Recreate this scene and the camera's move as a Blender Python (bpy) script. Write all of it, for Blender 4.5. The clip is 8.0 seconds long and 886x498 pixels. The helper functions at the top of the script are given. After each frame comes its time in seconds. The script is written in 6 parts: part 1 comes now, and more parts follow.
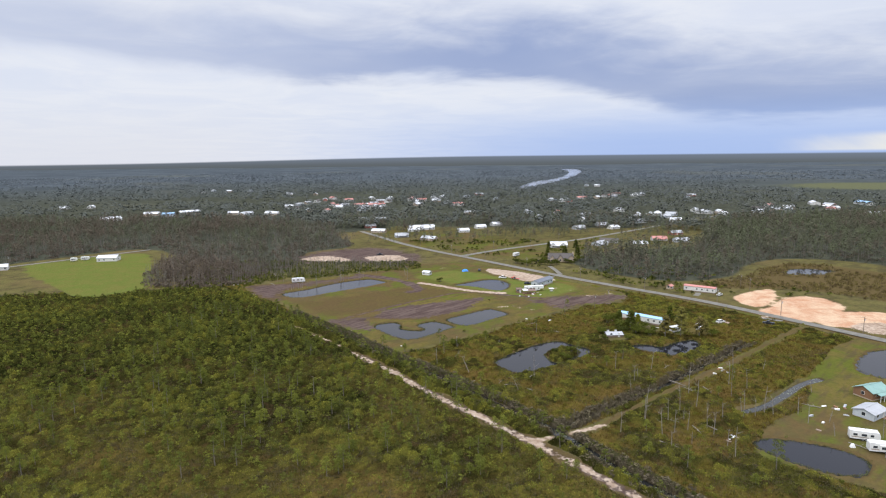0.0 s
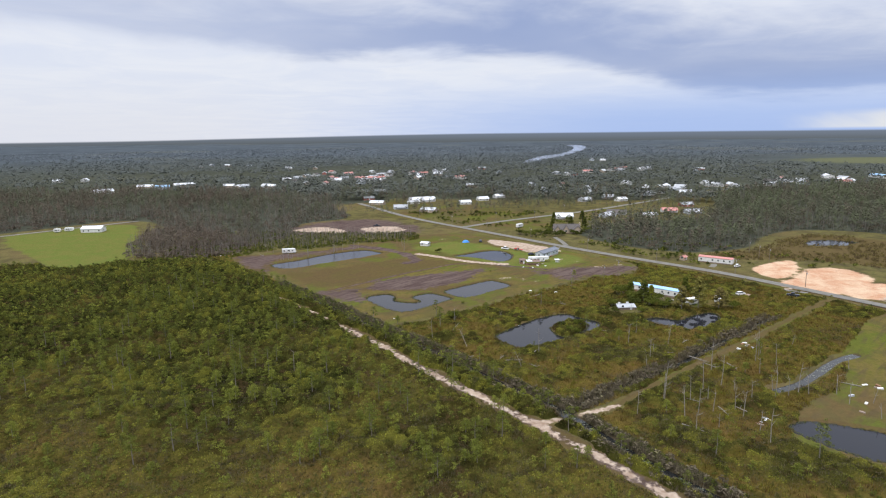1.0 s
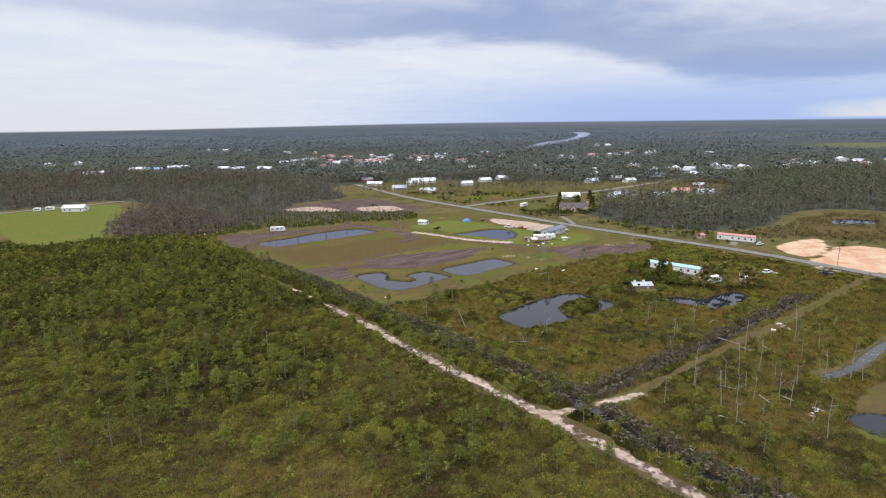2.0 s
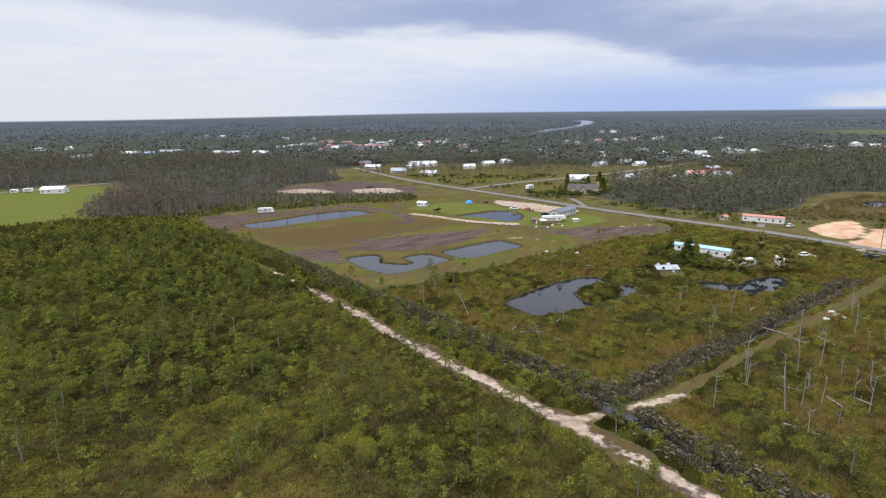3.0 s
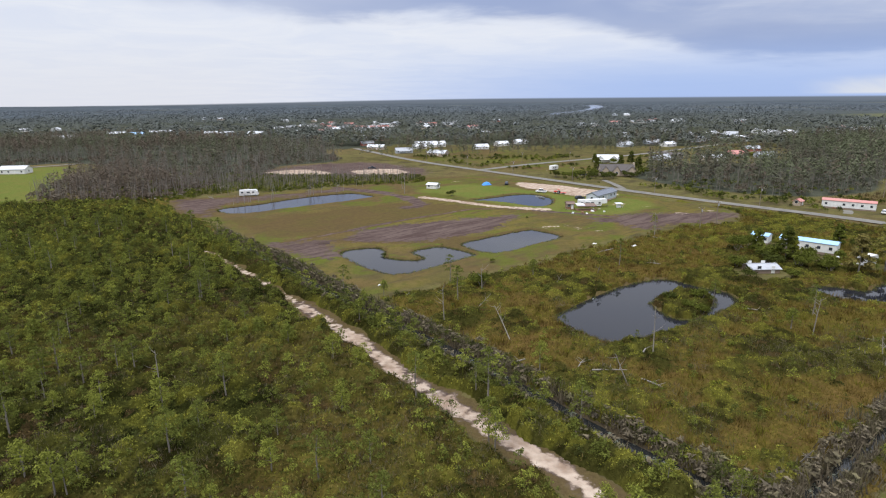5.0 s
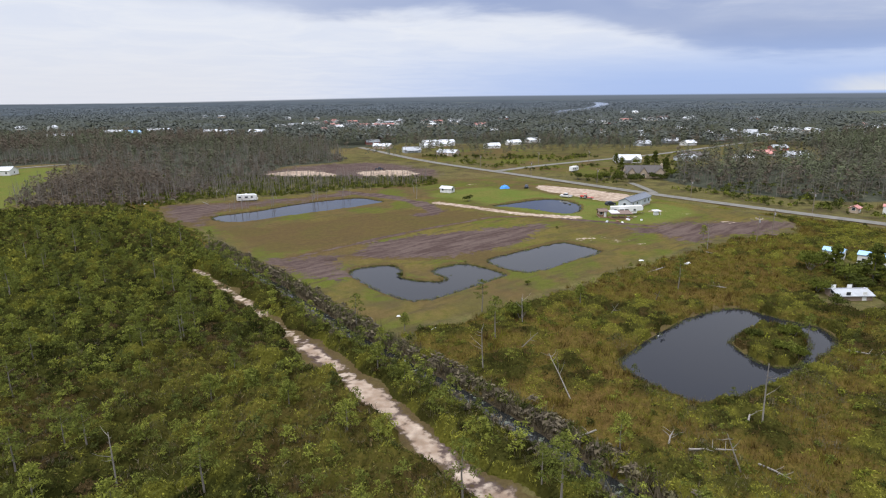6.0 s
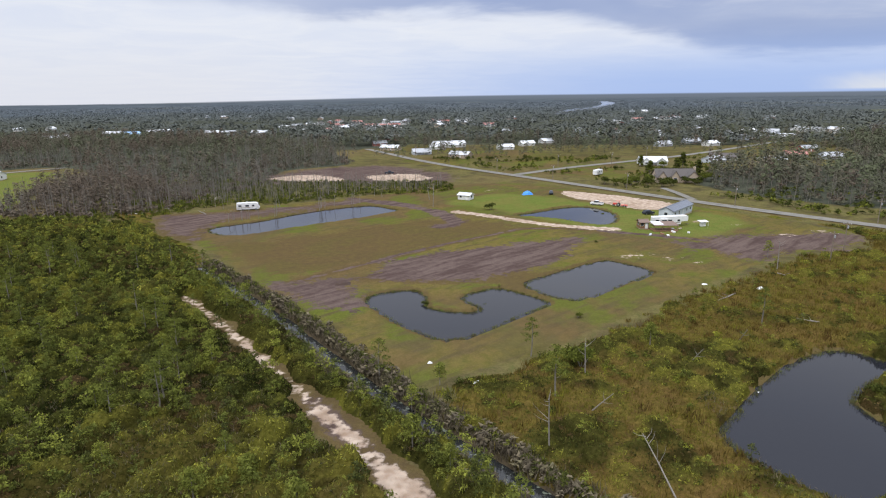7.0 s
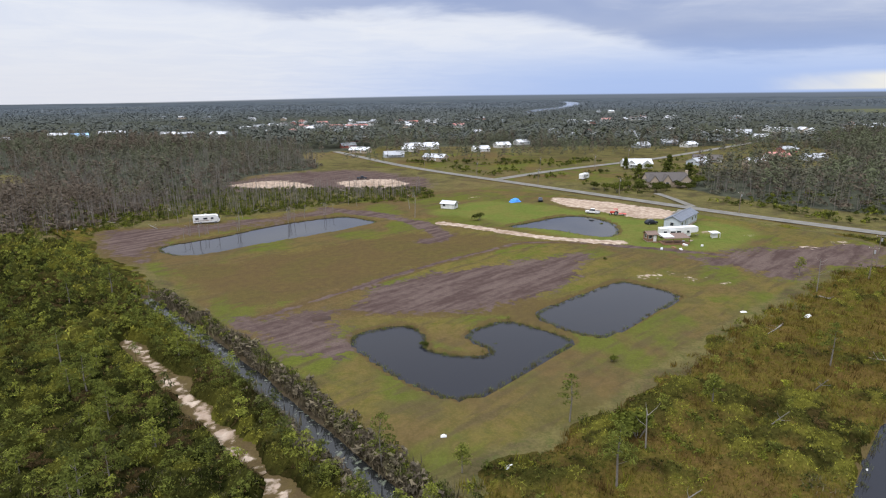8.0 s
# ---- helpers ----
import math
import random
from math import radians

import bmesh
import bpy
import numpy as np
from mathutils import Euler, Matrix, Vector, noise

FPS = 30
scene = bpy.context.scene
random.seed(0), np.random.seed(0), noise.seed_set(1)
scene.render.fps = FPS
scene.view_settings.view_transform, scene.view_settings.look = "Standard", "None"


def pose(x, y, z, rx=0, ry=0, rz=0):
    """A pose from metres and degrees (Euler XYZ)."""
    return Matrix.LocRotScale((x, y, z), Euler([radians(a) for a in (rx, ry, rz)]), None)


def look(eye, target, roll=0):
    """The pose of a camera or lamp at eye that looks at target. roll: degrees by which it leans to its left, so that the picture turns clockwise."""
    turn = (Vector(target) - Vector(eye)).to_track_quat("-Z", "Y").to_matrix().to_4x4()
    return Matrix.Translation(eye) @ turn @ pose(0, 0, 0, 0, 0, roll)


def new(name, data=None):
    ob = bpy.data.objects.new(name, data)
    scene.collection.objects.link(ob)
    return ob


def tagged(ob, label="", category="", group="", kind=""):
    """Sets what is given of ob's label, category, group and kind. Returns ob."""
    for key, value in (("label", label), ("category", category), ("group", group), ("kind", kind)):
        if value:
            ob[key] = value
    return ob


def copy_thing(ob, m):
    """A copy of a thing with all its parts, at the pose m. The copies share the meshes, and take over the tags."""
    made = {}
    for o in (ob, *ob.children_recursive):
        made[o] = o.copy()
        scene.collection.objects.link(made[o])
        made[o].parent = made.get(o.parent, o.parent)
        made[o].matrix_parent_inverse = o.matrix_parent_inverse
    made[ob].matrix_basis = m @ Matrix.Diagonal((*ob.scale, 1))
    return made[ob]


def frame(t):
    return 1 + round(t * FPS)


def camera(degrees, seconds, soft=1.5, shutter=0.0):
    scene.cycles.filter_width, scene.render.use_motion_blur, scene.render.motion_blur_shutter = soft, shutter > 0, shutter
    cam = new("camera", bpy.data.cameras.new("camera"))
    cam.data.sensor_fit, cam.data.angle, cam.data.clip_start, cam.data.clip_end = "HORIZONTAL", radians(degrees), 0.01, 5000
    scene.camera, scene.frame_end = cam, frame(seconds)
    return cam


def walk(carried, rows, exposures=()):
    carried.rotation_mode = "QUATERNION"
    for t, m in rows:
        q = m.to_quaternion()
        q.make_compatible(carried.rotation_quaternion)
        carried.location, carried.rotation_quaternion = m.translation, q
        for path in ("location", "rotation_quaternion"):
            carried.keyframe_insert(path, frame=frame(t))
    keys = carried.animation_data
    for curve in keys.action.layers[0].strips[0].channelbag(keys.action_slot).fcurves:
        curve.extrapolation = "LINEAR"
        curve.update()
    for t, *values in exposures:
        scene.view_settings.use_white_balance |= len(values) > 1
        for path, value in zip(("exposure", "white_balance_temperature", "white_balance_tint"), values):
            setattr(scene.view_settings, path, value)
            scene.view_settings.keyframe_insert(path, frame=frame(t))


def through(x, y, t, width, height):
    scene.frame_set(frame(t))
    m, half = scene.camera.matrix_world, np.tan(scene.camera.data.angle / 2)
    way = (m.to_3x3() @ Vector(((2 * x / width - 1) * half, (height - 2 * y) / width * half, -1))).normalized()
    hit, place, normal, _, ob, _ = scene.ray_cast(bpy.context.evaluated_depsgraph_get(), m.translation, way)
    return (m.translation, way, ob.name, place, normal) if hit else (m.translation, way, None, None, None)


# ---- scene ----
cam = camera(73.7, 8.0, 1.15)
PATH = [
    (0, (-2.296, 45.381, 87.969), (-2.294, 47.357, 87.657), -0.6),
    (0.5, (-0.877, 56.614, 82.776), (-0.881, 58.581, 82.418), -0.6),
    (1, (0.565, 67.838, 78.354), (0.555, 69.8, 77.969), -0.6),
    (1.5, (1.713, 79.907, 72.83), (1.698, 81.866, 72.429), -0.6),
    (2, (2.778, 91.363, 66.568), (2.758, 93.318, 66.148), -0.6),
    (3.5, (3.149, 129.321, 53.395), (3.119, 131.266, 52.931), -0.5),
    (4, (2.199, 141.883, 50.467), (2.164, 143.825, 49.992), -0.5),
    (4.5, (0.043, 154.711, 47.633), (0.006, 156.651, 47.147), -0.5),
    (6, (-9.422, 192.867, 45.964), (-9.469, 194.802, 45.461), -0.5),
    (6.5, (-12.982, 205.164, 45.616), (-13.033, 207.1, 45.114), -0.7),
    (7, (-16.617, 216.812, 45.533), (-16.675, 218.746, 45.029), -0.7),
    (7.5, (-20.526, 228.653, 45.549), (-20.574, 230.587, 45.043), -0.7),
    (8, (-23.984, 240.375, 45.184), (-23.926, 242.31, 44.679), -0.6),
]
walk(cam, [(t, look(eye, target, roll)) for t, eye, target, roll in PATH])

# ---------------------------------------------------------------- node helper
class Graph:
    """A small helper that chains shader nodes."""

    def __init__(self, tree):
        self.tree, self.nodes, self.links = tree, tree.nodes, tree.links
        self.nodes.clear()

    def add(self, kind):
        return self.nodes.new(kind)

    def put(self, socket, value):
        if isinstance(value, bpy.types.NodeSocket):
            self.links.new(value, socket)
        elif isinstance(value, (tuple, list)) and len(value) == 3 and len(socket.default_value) == 4:
            socket.default_value = (*value, 1)
        else:
            socket.default_value = value

    def math(self, op, a, b=0.0, clamp=False):
        n = self.add("ShaderNodeMath")
        n.operation, n.use_clamp = op, clamp
        self.put(n.inputs[0], a), self.put(n.inputs[1], b)
        return n.outputs[0]

    def step(self, x, lo, hi, a=0.0, b=1.0):
        n = self.add("ShaderNodeMapRange")
        n.interpolation_type = "SMOOTHSTEP"
        for i, v in enumerate((x, lo, hi, a, b)):
            self.put(n.inputs[i], v)
        return n.outputs[0]

    def mix(self, f, a, b, mode="MIX"):
        n = self.add("ShaderNodeMix")
        n.data_type, n.blend_type = "RGBA", mode
        self.put(n.inputs[0], f), self.put(n.inputs[6], a), self.put(n.inputs[7], b)
        return n.outputs[2]

    def noise(self, vec, scale, detail=3.0, rough=0.55, distort=0.0):
        n = self.add("ShaderNodeTexNoise")
        if vec is not None:
            self.put(n.inputs["Vector"], vec)
        n.inputs["Scale"].default_value, n.inputs["Detail"].default_value = scale, detail
        n.inputs["Roughness"].default_value, n.inputs["Distortion"].default_value = rough, distort
        return n.outputs["Fac"]

    def attr(self, name):
        n = self.add("ShaderNodeAttribute")
        n.attribute_name = name
        return n.outputs["Fac"]

    def pos(self):
        return self.add("ShaderNodeNewGeometry").outputs["Position"]

    def bump(self, height, strength, distance):
        n = self.add("ShaderNodeBump")
        n.inputs["Strength"].default_value, n.inputs["Distance"].default_value = strength, distance
        self.put(n.inputs["Height"], height)
        return n.outputs[0]

    def surface(self, color, rough=0.8, metal=0.0, normal=None, spec=0.3, through=None):
        p = self.add("ShaderNodeBsdfPrincipled")
        self.put(p.inputs["Base Color"], color), self.put(p.inputs["Roughness"], rough)
        self.put(p.inputs["Metallic"], metal), self.put(p.inputs["Specular IOR Level"], spec)
        if normal is not None:
            self.put(p.inputs["Normal"], normal)
        out = self.add("ShaderNodeOutputMaterial")
        shader = p.outputs[0]
        if through is not None:
            t = self.add("ShaderNodeBsdfTranslucent")
            self.put(t.inputs[0], color)
            m = self.add("ShaderNodeMixShader")
            m.inputs[0].default_value = through
            self.links.new(shader, m.inputs[1]), self.links.new(t.outputs[0], m.inputs[2])
            shader = m.outputs[0]
        self.links.new(shader, out.inputs[0])
        return p


# ---------------------------------------------------------------- sky and sun
world = bpy.data.worlds.new("overcast_sky")
world.use_nodes = True
scene.world = world
g = Graph(world.node_tree)
coord = g.add("ShaderNodeTexCoord").outputs["Generated"]
sep = g.add("ShaderNodeSeparateXYZ")
g.put(sep.inputs[0], coord)
dx, dy, dz = sep.outputs
rise = g.math("MAXIMUM", dz, 0.0)
flat = g.add("ShaderNodeCombineXYZ")
den = g.math("ADD", rise, 0.06)
g.put(flat.inputs[0], g.math("DIVIDE", dx, den)), g.put(flat.inputs[1], g.math("DIVIDE", dy, den))
soft_noise = g.noise(flat.outputs[0], 0.33, 4.0, 0.5, 0.4)
fine_noise = g.noise(flat.outputs[0], 1.1, 5.0, 0.6, 0.6)
streak = g.add("ShaderNodeCombineXYZ")
g.put(streak.inputs[0], g.math("MULTIPLY", dx, 3.0)), g.put(streak.inputs[1], g.math("MULTIPLY", dy, 1.0)), g.put(streak.inputs[2], g.math("MULTIPLY", dz, 10.0))
wisp = g.noise(streak.outputs[0], 1.6, 5.0, 0.55, 0.5)
side = g.math("DIVIDE", dx, g.math("MAXIMUM", g.math("ABSOLUTE", dy), 0.2))
# a white bank with a puffed upper rim, and a grey-blue deck above it that sinks towards the east
puff = g.math("ADD", g.math("MULTIPLY", g.math("SUBTRACT", fine_noise, 0.5), 0.035), g.math("MULTIPLY", g.math("SUBTRACT", wisp, 0.5), 0.06))
rim = g.math("ADD", g.step(side, 0.10, 0.50, 0.112, 0.035), g.step(side, -0.2, -0.8, 0.0, 0.03))
lift = g.math("ADD", g.math("SUBTRACT", rise, rim), puff)
deck = g.math("MULTIPLY", g.step(lift, -0.004, 0.026), g.step(g.math("ADD", lift, g.math("MULTIPLY", puff, 1.2)), 0.16, 0.04))
deck = g.math("MULTIPLY", deck, g.step(side, -0.75, 0.25, 0.42, 1.0))
dark = g.math("MULTIPLY", deck, g.step(soft_noise, 0.25, 0.65, 0.7, 1.0))
cloud = g.mix(g.step(fine_noise, 0.3, 0.7), (0.77, 0.82, 0.95), (0.86, 0.89, 0.97))
cloud = g.mix(dark, cloud, (0.32, 0.405, 0.66))
blue_low = g.math("MULTIPLY", g.step(side, -0.45, 0.35), g.step(rise, 0.10, 0.015))
cloud = g.mix(g.math("MULTIPLY", blue_low, 0.9), cloud, (0.40, 0.55, 0.92))
rain = g.math("MULTIPLY", g.step(side, -0.05, -0.5), g.step(rise, 0.12, 0.0))
cloud = g.mix(g.math("MULTIPLY", rain, 0.8), cloud, (0.80, 0.82, 0.90))
gap = g.math("MULTIPLY", g.step(g.math("ADD", side, g.math("MULTIPLY", wisp, 0.3)), 0.72, 0.90), g.math("MULTIPLY", g.step(rise, 0.030, 0.018), g.step(rise, 0.0, 0.004)))
cloud = g.mix(gap, cloud, (0.92, 0.91, 0.87))
# an overcast sky is brighter overhead than at its rim
cloud = g.mix(1.0, cloud, g.step(rise, 0.44, 0.95, 1.0, 3.8), "MULTIPLY")
# below the horizon: far land painted in, with haze paling it towards the skyline
land = g.mix(g.step(dz, -0.002, -0.016), (0.170, 0.205, 0.265), (0.115, 0.134, 0.150))
below = g.mix(g.step(g.math("ADD", dz, g.step(side, 0.1, -0.6, 0.0, 0.006)), 0.0, -0.003), cloud, land)
sky = g.add("ShaderNodeTexSky")
sky.sky_type, sky.sun_disc, sky.sun_elevation, sky.sun_rotation = "NISHITA", False, radians(50), radians(218)
bg_cloud, bg_sky = g.add("ShaderNodeBackground"), g.add("ShaderNodeBackground")
g.put(bg_cloud.inputs[0], below), g.put(bg_cloud.inputs[1], 0.97)
g.put(bg_sky.inputs[0], sky.outputs[0]), g.put(bg_sky.inputs[1], 0.08)
both = g.add("ShaderNodeMixShader")
both.inputs[0].default_value = 0.06
g.links.new(bg_cloud.outputs[0], both.inputs[1]), g.links.new(bg_sky.outputs[0], both.inputs[2])
g.links.new(both.outputs[0], g.add("ShaderNodeOutputWorld").inputs[0])

sun = new("sun", bpy.data.lights.new("sun", "SUN"))
sun.data.energy, sun.data.angle, sun.data.color = 1.55, radians(16), (1.0, 0.96, 0.9)
sun.matrix_world = look((0, 0, 300), (150, 190, 0))


# ---------------------------------------------------------------- materials
def material(name):
    m = bpy.data.materials.new(name)
    m.use_nodes = True
    return m, Graph(m.node_tree)


def painted(name, color, rough=0.6, metal=0.0, wear=0.25, scale=1.2, spec=0.3):
    """A painted, metal or timber surface with grain and grime."""
    m, g = material(name)
    p = g.add("ShaderNodeTexCoord").outputs["Object"]
    dirt = g.noise(p, scale, 5.0, 0.6)
    grain = g.noise(p, scale * 9, 3.0)
    dull = tuple(c * 0.55 + 0.03 for c in color)
    c = g.mix(g.math("MULTIPLY", g.step(dirt, 0.45, 0.75), wear * 2, True), color, dull)
    c = g.mix(g.math("MULTIPLY", grain, wear * 0.5), c, tuple(x * 0.7 for x in color))
    g.surface(c, rough, metal, g.bump(grain, 0.2, 0.02), spec)
    return m


def ribbed(name, color, pitch=0.3, rough=0.5):
    """Sheet roofing or siding with ribs."""
    m, g = material(name)
    p = g.add("ShaderNodeTexCoord").outputs["Object"]
    s = g.add("ShaderNodeSeparateXYZ")
    g.put(s.inputs[0], p)
    rib = g.step(g.math("FRACT", g.math("DIVIDE", s.outputs[0], pitch)), 0.75, 0.95)
    stain = g.noise(p, 0.5, 5.0, 0.6, 0.5)
    c = g.mix(g.step(stain, 0.4, 0.75, 0.0, 0.55), color, tuple(x * 0.6 + 0.02 for x in color))
    c = g.mix(g.math("MULTIPLY", rib, 0.25), c, tuple(x * 0.6 for x in color))
    g.surface(c, rough, 0.0, g.bump(rib, 0.5, 0.04), 0.4)
    return m


def foliage(name, low, mid, high, through=0.18, vary=1.0):
    """Leaves: the plant's own tint (far woods: painted haze) and small changes from leaf to leaf."""
    m, g = material(name)
    tint = g.attr("tint")
    isl = g.add("ShaderNodeNewGeometry").outputs["Random Per Island"]
    c = g.mix(g.step(tint, 0.0, 0.5), low, mid)
    c = g.mix(g.step(tint, 0.5, 1.0), c, high)
    c = g.mix(1.0, c, g.mix(isl, (1 - 0.42 * vary,) * 3, (1 + 0.38 * vary, 1 + 0.35 * vary, 1 + 0.2 * vary)), "MULTIPLY")
    g.surface(c, 0.9, 0.0, None, 0.04, through)
    return m


M_BUSH = foliage("bush_leaves", (0.038, 0.045, 0.013), (0.082, 0.096, 0.019), (0.170, 0.178, 0.026))
M_BROWN = foliage("brown_brush", (0.105, 0.078, 0.044), (0.145, 0.118, 0.046), (0.165, 0.155, 0.044), 0.1)
M_PINE = foliage("pine_needles", (0.052, 0.060, 0.020), (0.104, 0.120, 0.028), (0.190, 0.208, 0.042), 0.25)
M_WOODS = foliage("woods_leaves", (0.120, 0.096, 0.074), (0.098, 0.100, 0.068), (0.112, 0.126, 0.072), 0.1, 0.3)
# haze painted into the leaf colour: paler and bluer as tint rises
M_FAR_HAZED = foliage("hazed_far_woods_leaves", (0.082, 0.088, 0.074), (0.095, 0.106, 0.104), (0.112, 0.128, 0.142), 0.0, 0.15)
M_TRUNK = painted("grey_bark", (0.19, 0.168, 0.145), 0.9, 0, 0.6, 2.0)
M_DEAD = painted("weathered_dead_wood", (0.235, 0.212, 0.186), 0.9, 0, 0.5, 2.0)
M_REED = foliage("bank_grass", (0.10, 0.08, 0.035), (0.125, 0.125, 0.04), (0.15, 0.19, 0.05), 0.15)

M_GROUND, g = material("ground")
p = g.pos()
n_big, n_mid, n_small, n_fine = g.noise(p, 0.014, 5.0, 0.6, 0.3), g.noise(p, 0.09, 5.0, 0.65, 0.6), g.noise(p, 0.55, 4.0, 0.65), g.noise(p, 2.2, 3.0, 0.7)


def broken(mask, spread=0.9):
    """A mask whose edge is broken up by noise at two scales."""
    ragged = g.math("ADD", g.math("MULTIPLY", g.math("SUBTRACT", n_mid, 0.5), spread), g.math("MULTIPLY", g.math("SUBTRACT", n_small, 0.5), spread * 0.8))
    return g.step(g.math("ADD", mask, g.math("MULTIPLY", ragged, g.step(mask, 0.0, 0.12))), 0.38, 0.62)


turned = g.add("ShaderNodeMapping")
turned.vector_type = "TEXTURE"
turned.inputs["Rotation"].default_value, turned.inputs["Scale"].default_value = (0, 0, radians(42)), (16, 2.6, 1)
g.put(turned.inputs["Vector"], p)
ruts = g.noise(turned.outputs[0], 1.0, 4.0, 0.6, 0.3)
rough_grass = g.mix(g.step(n_mid, 0.32, 0.62), (0.068, 0.054, 0.030), (0.125, 0.108, 0.042))
rough_grass = g.mix(g.step(n_small, 0.45, 0.75), rough_grass, (0.085, 0.095, 0.032))
rough_grass = g.mix(g.step(n_big, 0.50, 0.66, 0.0, 0.6), rough_grass, (0.13, 0.095, 0.046))
c = rough_grass
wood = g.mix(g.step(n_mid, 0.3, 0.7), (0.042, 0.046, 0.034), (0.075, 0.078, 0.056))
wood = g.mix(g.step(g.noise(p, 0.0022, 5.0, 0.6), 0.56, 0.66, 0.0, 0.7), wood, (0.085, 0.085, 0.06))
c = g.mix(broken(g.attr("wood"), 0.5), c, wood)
# distant woodland floor with air haze painted into its blue-grey
hazed_far_wood = g.mix(g.step(g.noise(p, 0.0045, 6.0, 0.65, 0.5), 0.35, 0.68), (0.056, 0.067, 0.077), (0.084, 0.099, 0.111))
hazed_far_wood = g.mix(g.step(g.noise(p, 0.0012, 4.0, 0.6, 0.3), 0.55, 0.64, 0.0, 0.6), hazed_far_wood, (0.10, 0.105, 0.09))
c = g.mix(g.attr("far"), c, hazed_far_wood)
c = g.mix(broken(g.attr("marsh"), 0.6), c, g.mix(n_mid, (0.115, 0.110, 0.065), (0.095, 0.110, 0.060)))
lawn = g.mix(g.step(n_mid, 0.35, 0.65), (0.132, 0.102, 0.034), (0.108, 0.098, 0.025))
lawn = g.mix(g.step(n_small, 0.4, 0.75, 0.0, 0.7), lawn, (0.092, 0.102, 0.018))
lawn = g.mix(g.step(n_big, 0.40, 0.58, 0.0, 0.8), lawn, (0.106, 0.071, 0.036))
lawn = g.mix(g.step(n_mid, 0.46, 0.60, 0.0, 0.6), lawn, (0.086, 0.074, 0.032))
lawn = g.mix(g.step(g.noise(p, 0.045, 4.0, 0.6, 0.5), 0.47, 0.60, 0.0, 0.75), lawn, (0.085, 0.106, 0.018))
lawn = g.mix(g.step(ruts, 0.48, 0.66, 0.0, 0.7), lawn, (0.082, 0.062, 0.034))
lawn = g.mix(g.step(n_fine, 0.50, 0.70, 0.0, 0.4), lawn, (0.138, 0.118, 0.050))
c = g.mix(broken(g.attr("lawn"), 0.5), c, lawn)
meadow = g.mix(g.step(n_mid, 0.35, 0.68), (0.105, 0.130, 0.030), (0.130, 0.126, 0.036))
c = g.mix(broken(g.attr("meadow"), 0.5), c, meadow)
worn = g.mix(g.step(n_small, 0.35, 0.7), (0.080, 0.055, 0.028), (0.118, 0.086, 0.036))
c = g.mix(g.math("MULTIPLY", broken(g.attr("worn"), 1.1), 0.8), c, worn)
soil = g.mix(g.step(g.math("ADD", g.math("MULTIPLY", ruts, 0.6), g.math("MULTIPLY", n_small, 0.4)), 0.40, 0.60), (0.070, 0.048, 0.043), (0.124, 0.092, 0.080))
c = g.mix(broken(g.attr("dirt"), 1.5), c, soil)
clay = g.mix(g.step(n_mid, 0.35, 0.65), (0.46, 0.26, 0.16), (0.56, 0.41, 0.28))
c = g.mix(broken(g.attr("clay"), 0.7), c, clay)
sand = g.mix(g.step(n_small, 0.35, 0.7), (0.28, 0.205, 0.15), (0.58, 0.48, 0.385))
sand = g.mix(g.step(n_mid, 0.45, 0.7, 0.0, 0.6), sand, (0.21, 0.14, 0.095))
c = g.mix(broken(g.attr("sand"), 1.5), c, sand)
mud = g.mix(g.step(n_small, 0.3, 0.7), (0.040, 0.032, 0.022), (0.085, 0.066, 0.040))
c = g.mix(broken(g.attr("mud"), 0.8), c, mud)
c = g.mix(g.step(n_fine, 0.36, 0.64, 0.0, 0.38), c, g.mix(1.0, c, (0.50, 0.50, 0.50), "MULTIPLY"))
c = g.mix(g.step(n_small, 0.38, 0.66, 0.0, 0.30), c, g.mix(1.0, c, (0.62, 0.58, 0.55), "MULTIPLY"))
relief = g.math("ADD", n_small, g.math("MULTIPLY", n_fine, 0.5))
g.surface(c, 1.0, 0.0, g.bump(relief, 0.8, 0.35), 0.0)

def scrub_tones(g, tint):
    """Brown, dark, middle and bright green bushes by the plant's tint."""
    c = g.mix(g.step(tint, 0.02, 0.20), (0.094, 0.066, 0.030), (0.024, 0.029, 0.008))
    c = g.mix(g.step(tint, 0.22, 0.55), c, (0.076, 0.080, 0.020))
    return g.mix(g.step(tint, 0.58, 0.95), c, (0.190, 0.188, 0.034))


M_SCRUB, g = material("scrub_leaves")
isl = g.add("ShaderNodeNewGeometry").outputs["Random Per Island"]
c = g.mix(1.0, scrub_tones(g, g.attr("tint")), g.mix(isl, (0.65, 0.66, 0.7), (1.5, 1.45, 1.3)), "MULTIPLY")
g.surface(c, 0.9, 0.0, None, 0.04, 0.18)

M_BANK = foliage("ditch_bank_brush", (0.100, 0.084, 0.064), (0.128, 0.108, 0.078), (0.094, 0.100, 0.036), 0.1)
M_GRASS = foliage("tall_dry_grass", (0.074, 0.046, 0.018), (0.118, 0.086, 0.022), (0.140, 0.138, 0.022), 0.1)

M_MAT, g = material("low_brush_cover")
p = g.pos()
m1, m2 = g.noise(p, 0.35, 4.0, 0.65, 0.5), g.noise(p, 1.8, 4.0, 0.7, 0.4)
# scrub tones halved: shade in the gaps between bushes is put into the colour
green = g.mix(1.0, scrub_tones(g, g.attr("tint")), (0.52, 0.52, 0.50), "MULTIPLY")
dry = g.mix(g.step(m1, 0.36, 0.64), (0.082, 0.054, 0.020), (0.128, 0.096, 0.024))
dry = g.mix(g.step(m2, 0.44, 0.62, 0.0, 0.8), dry, (0.098, 0.092, 0.018))
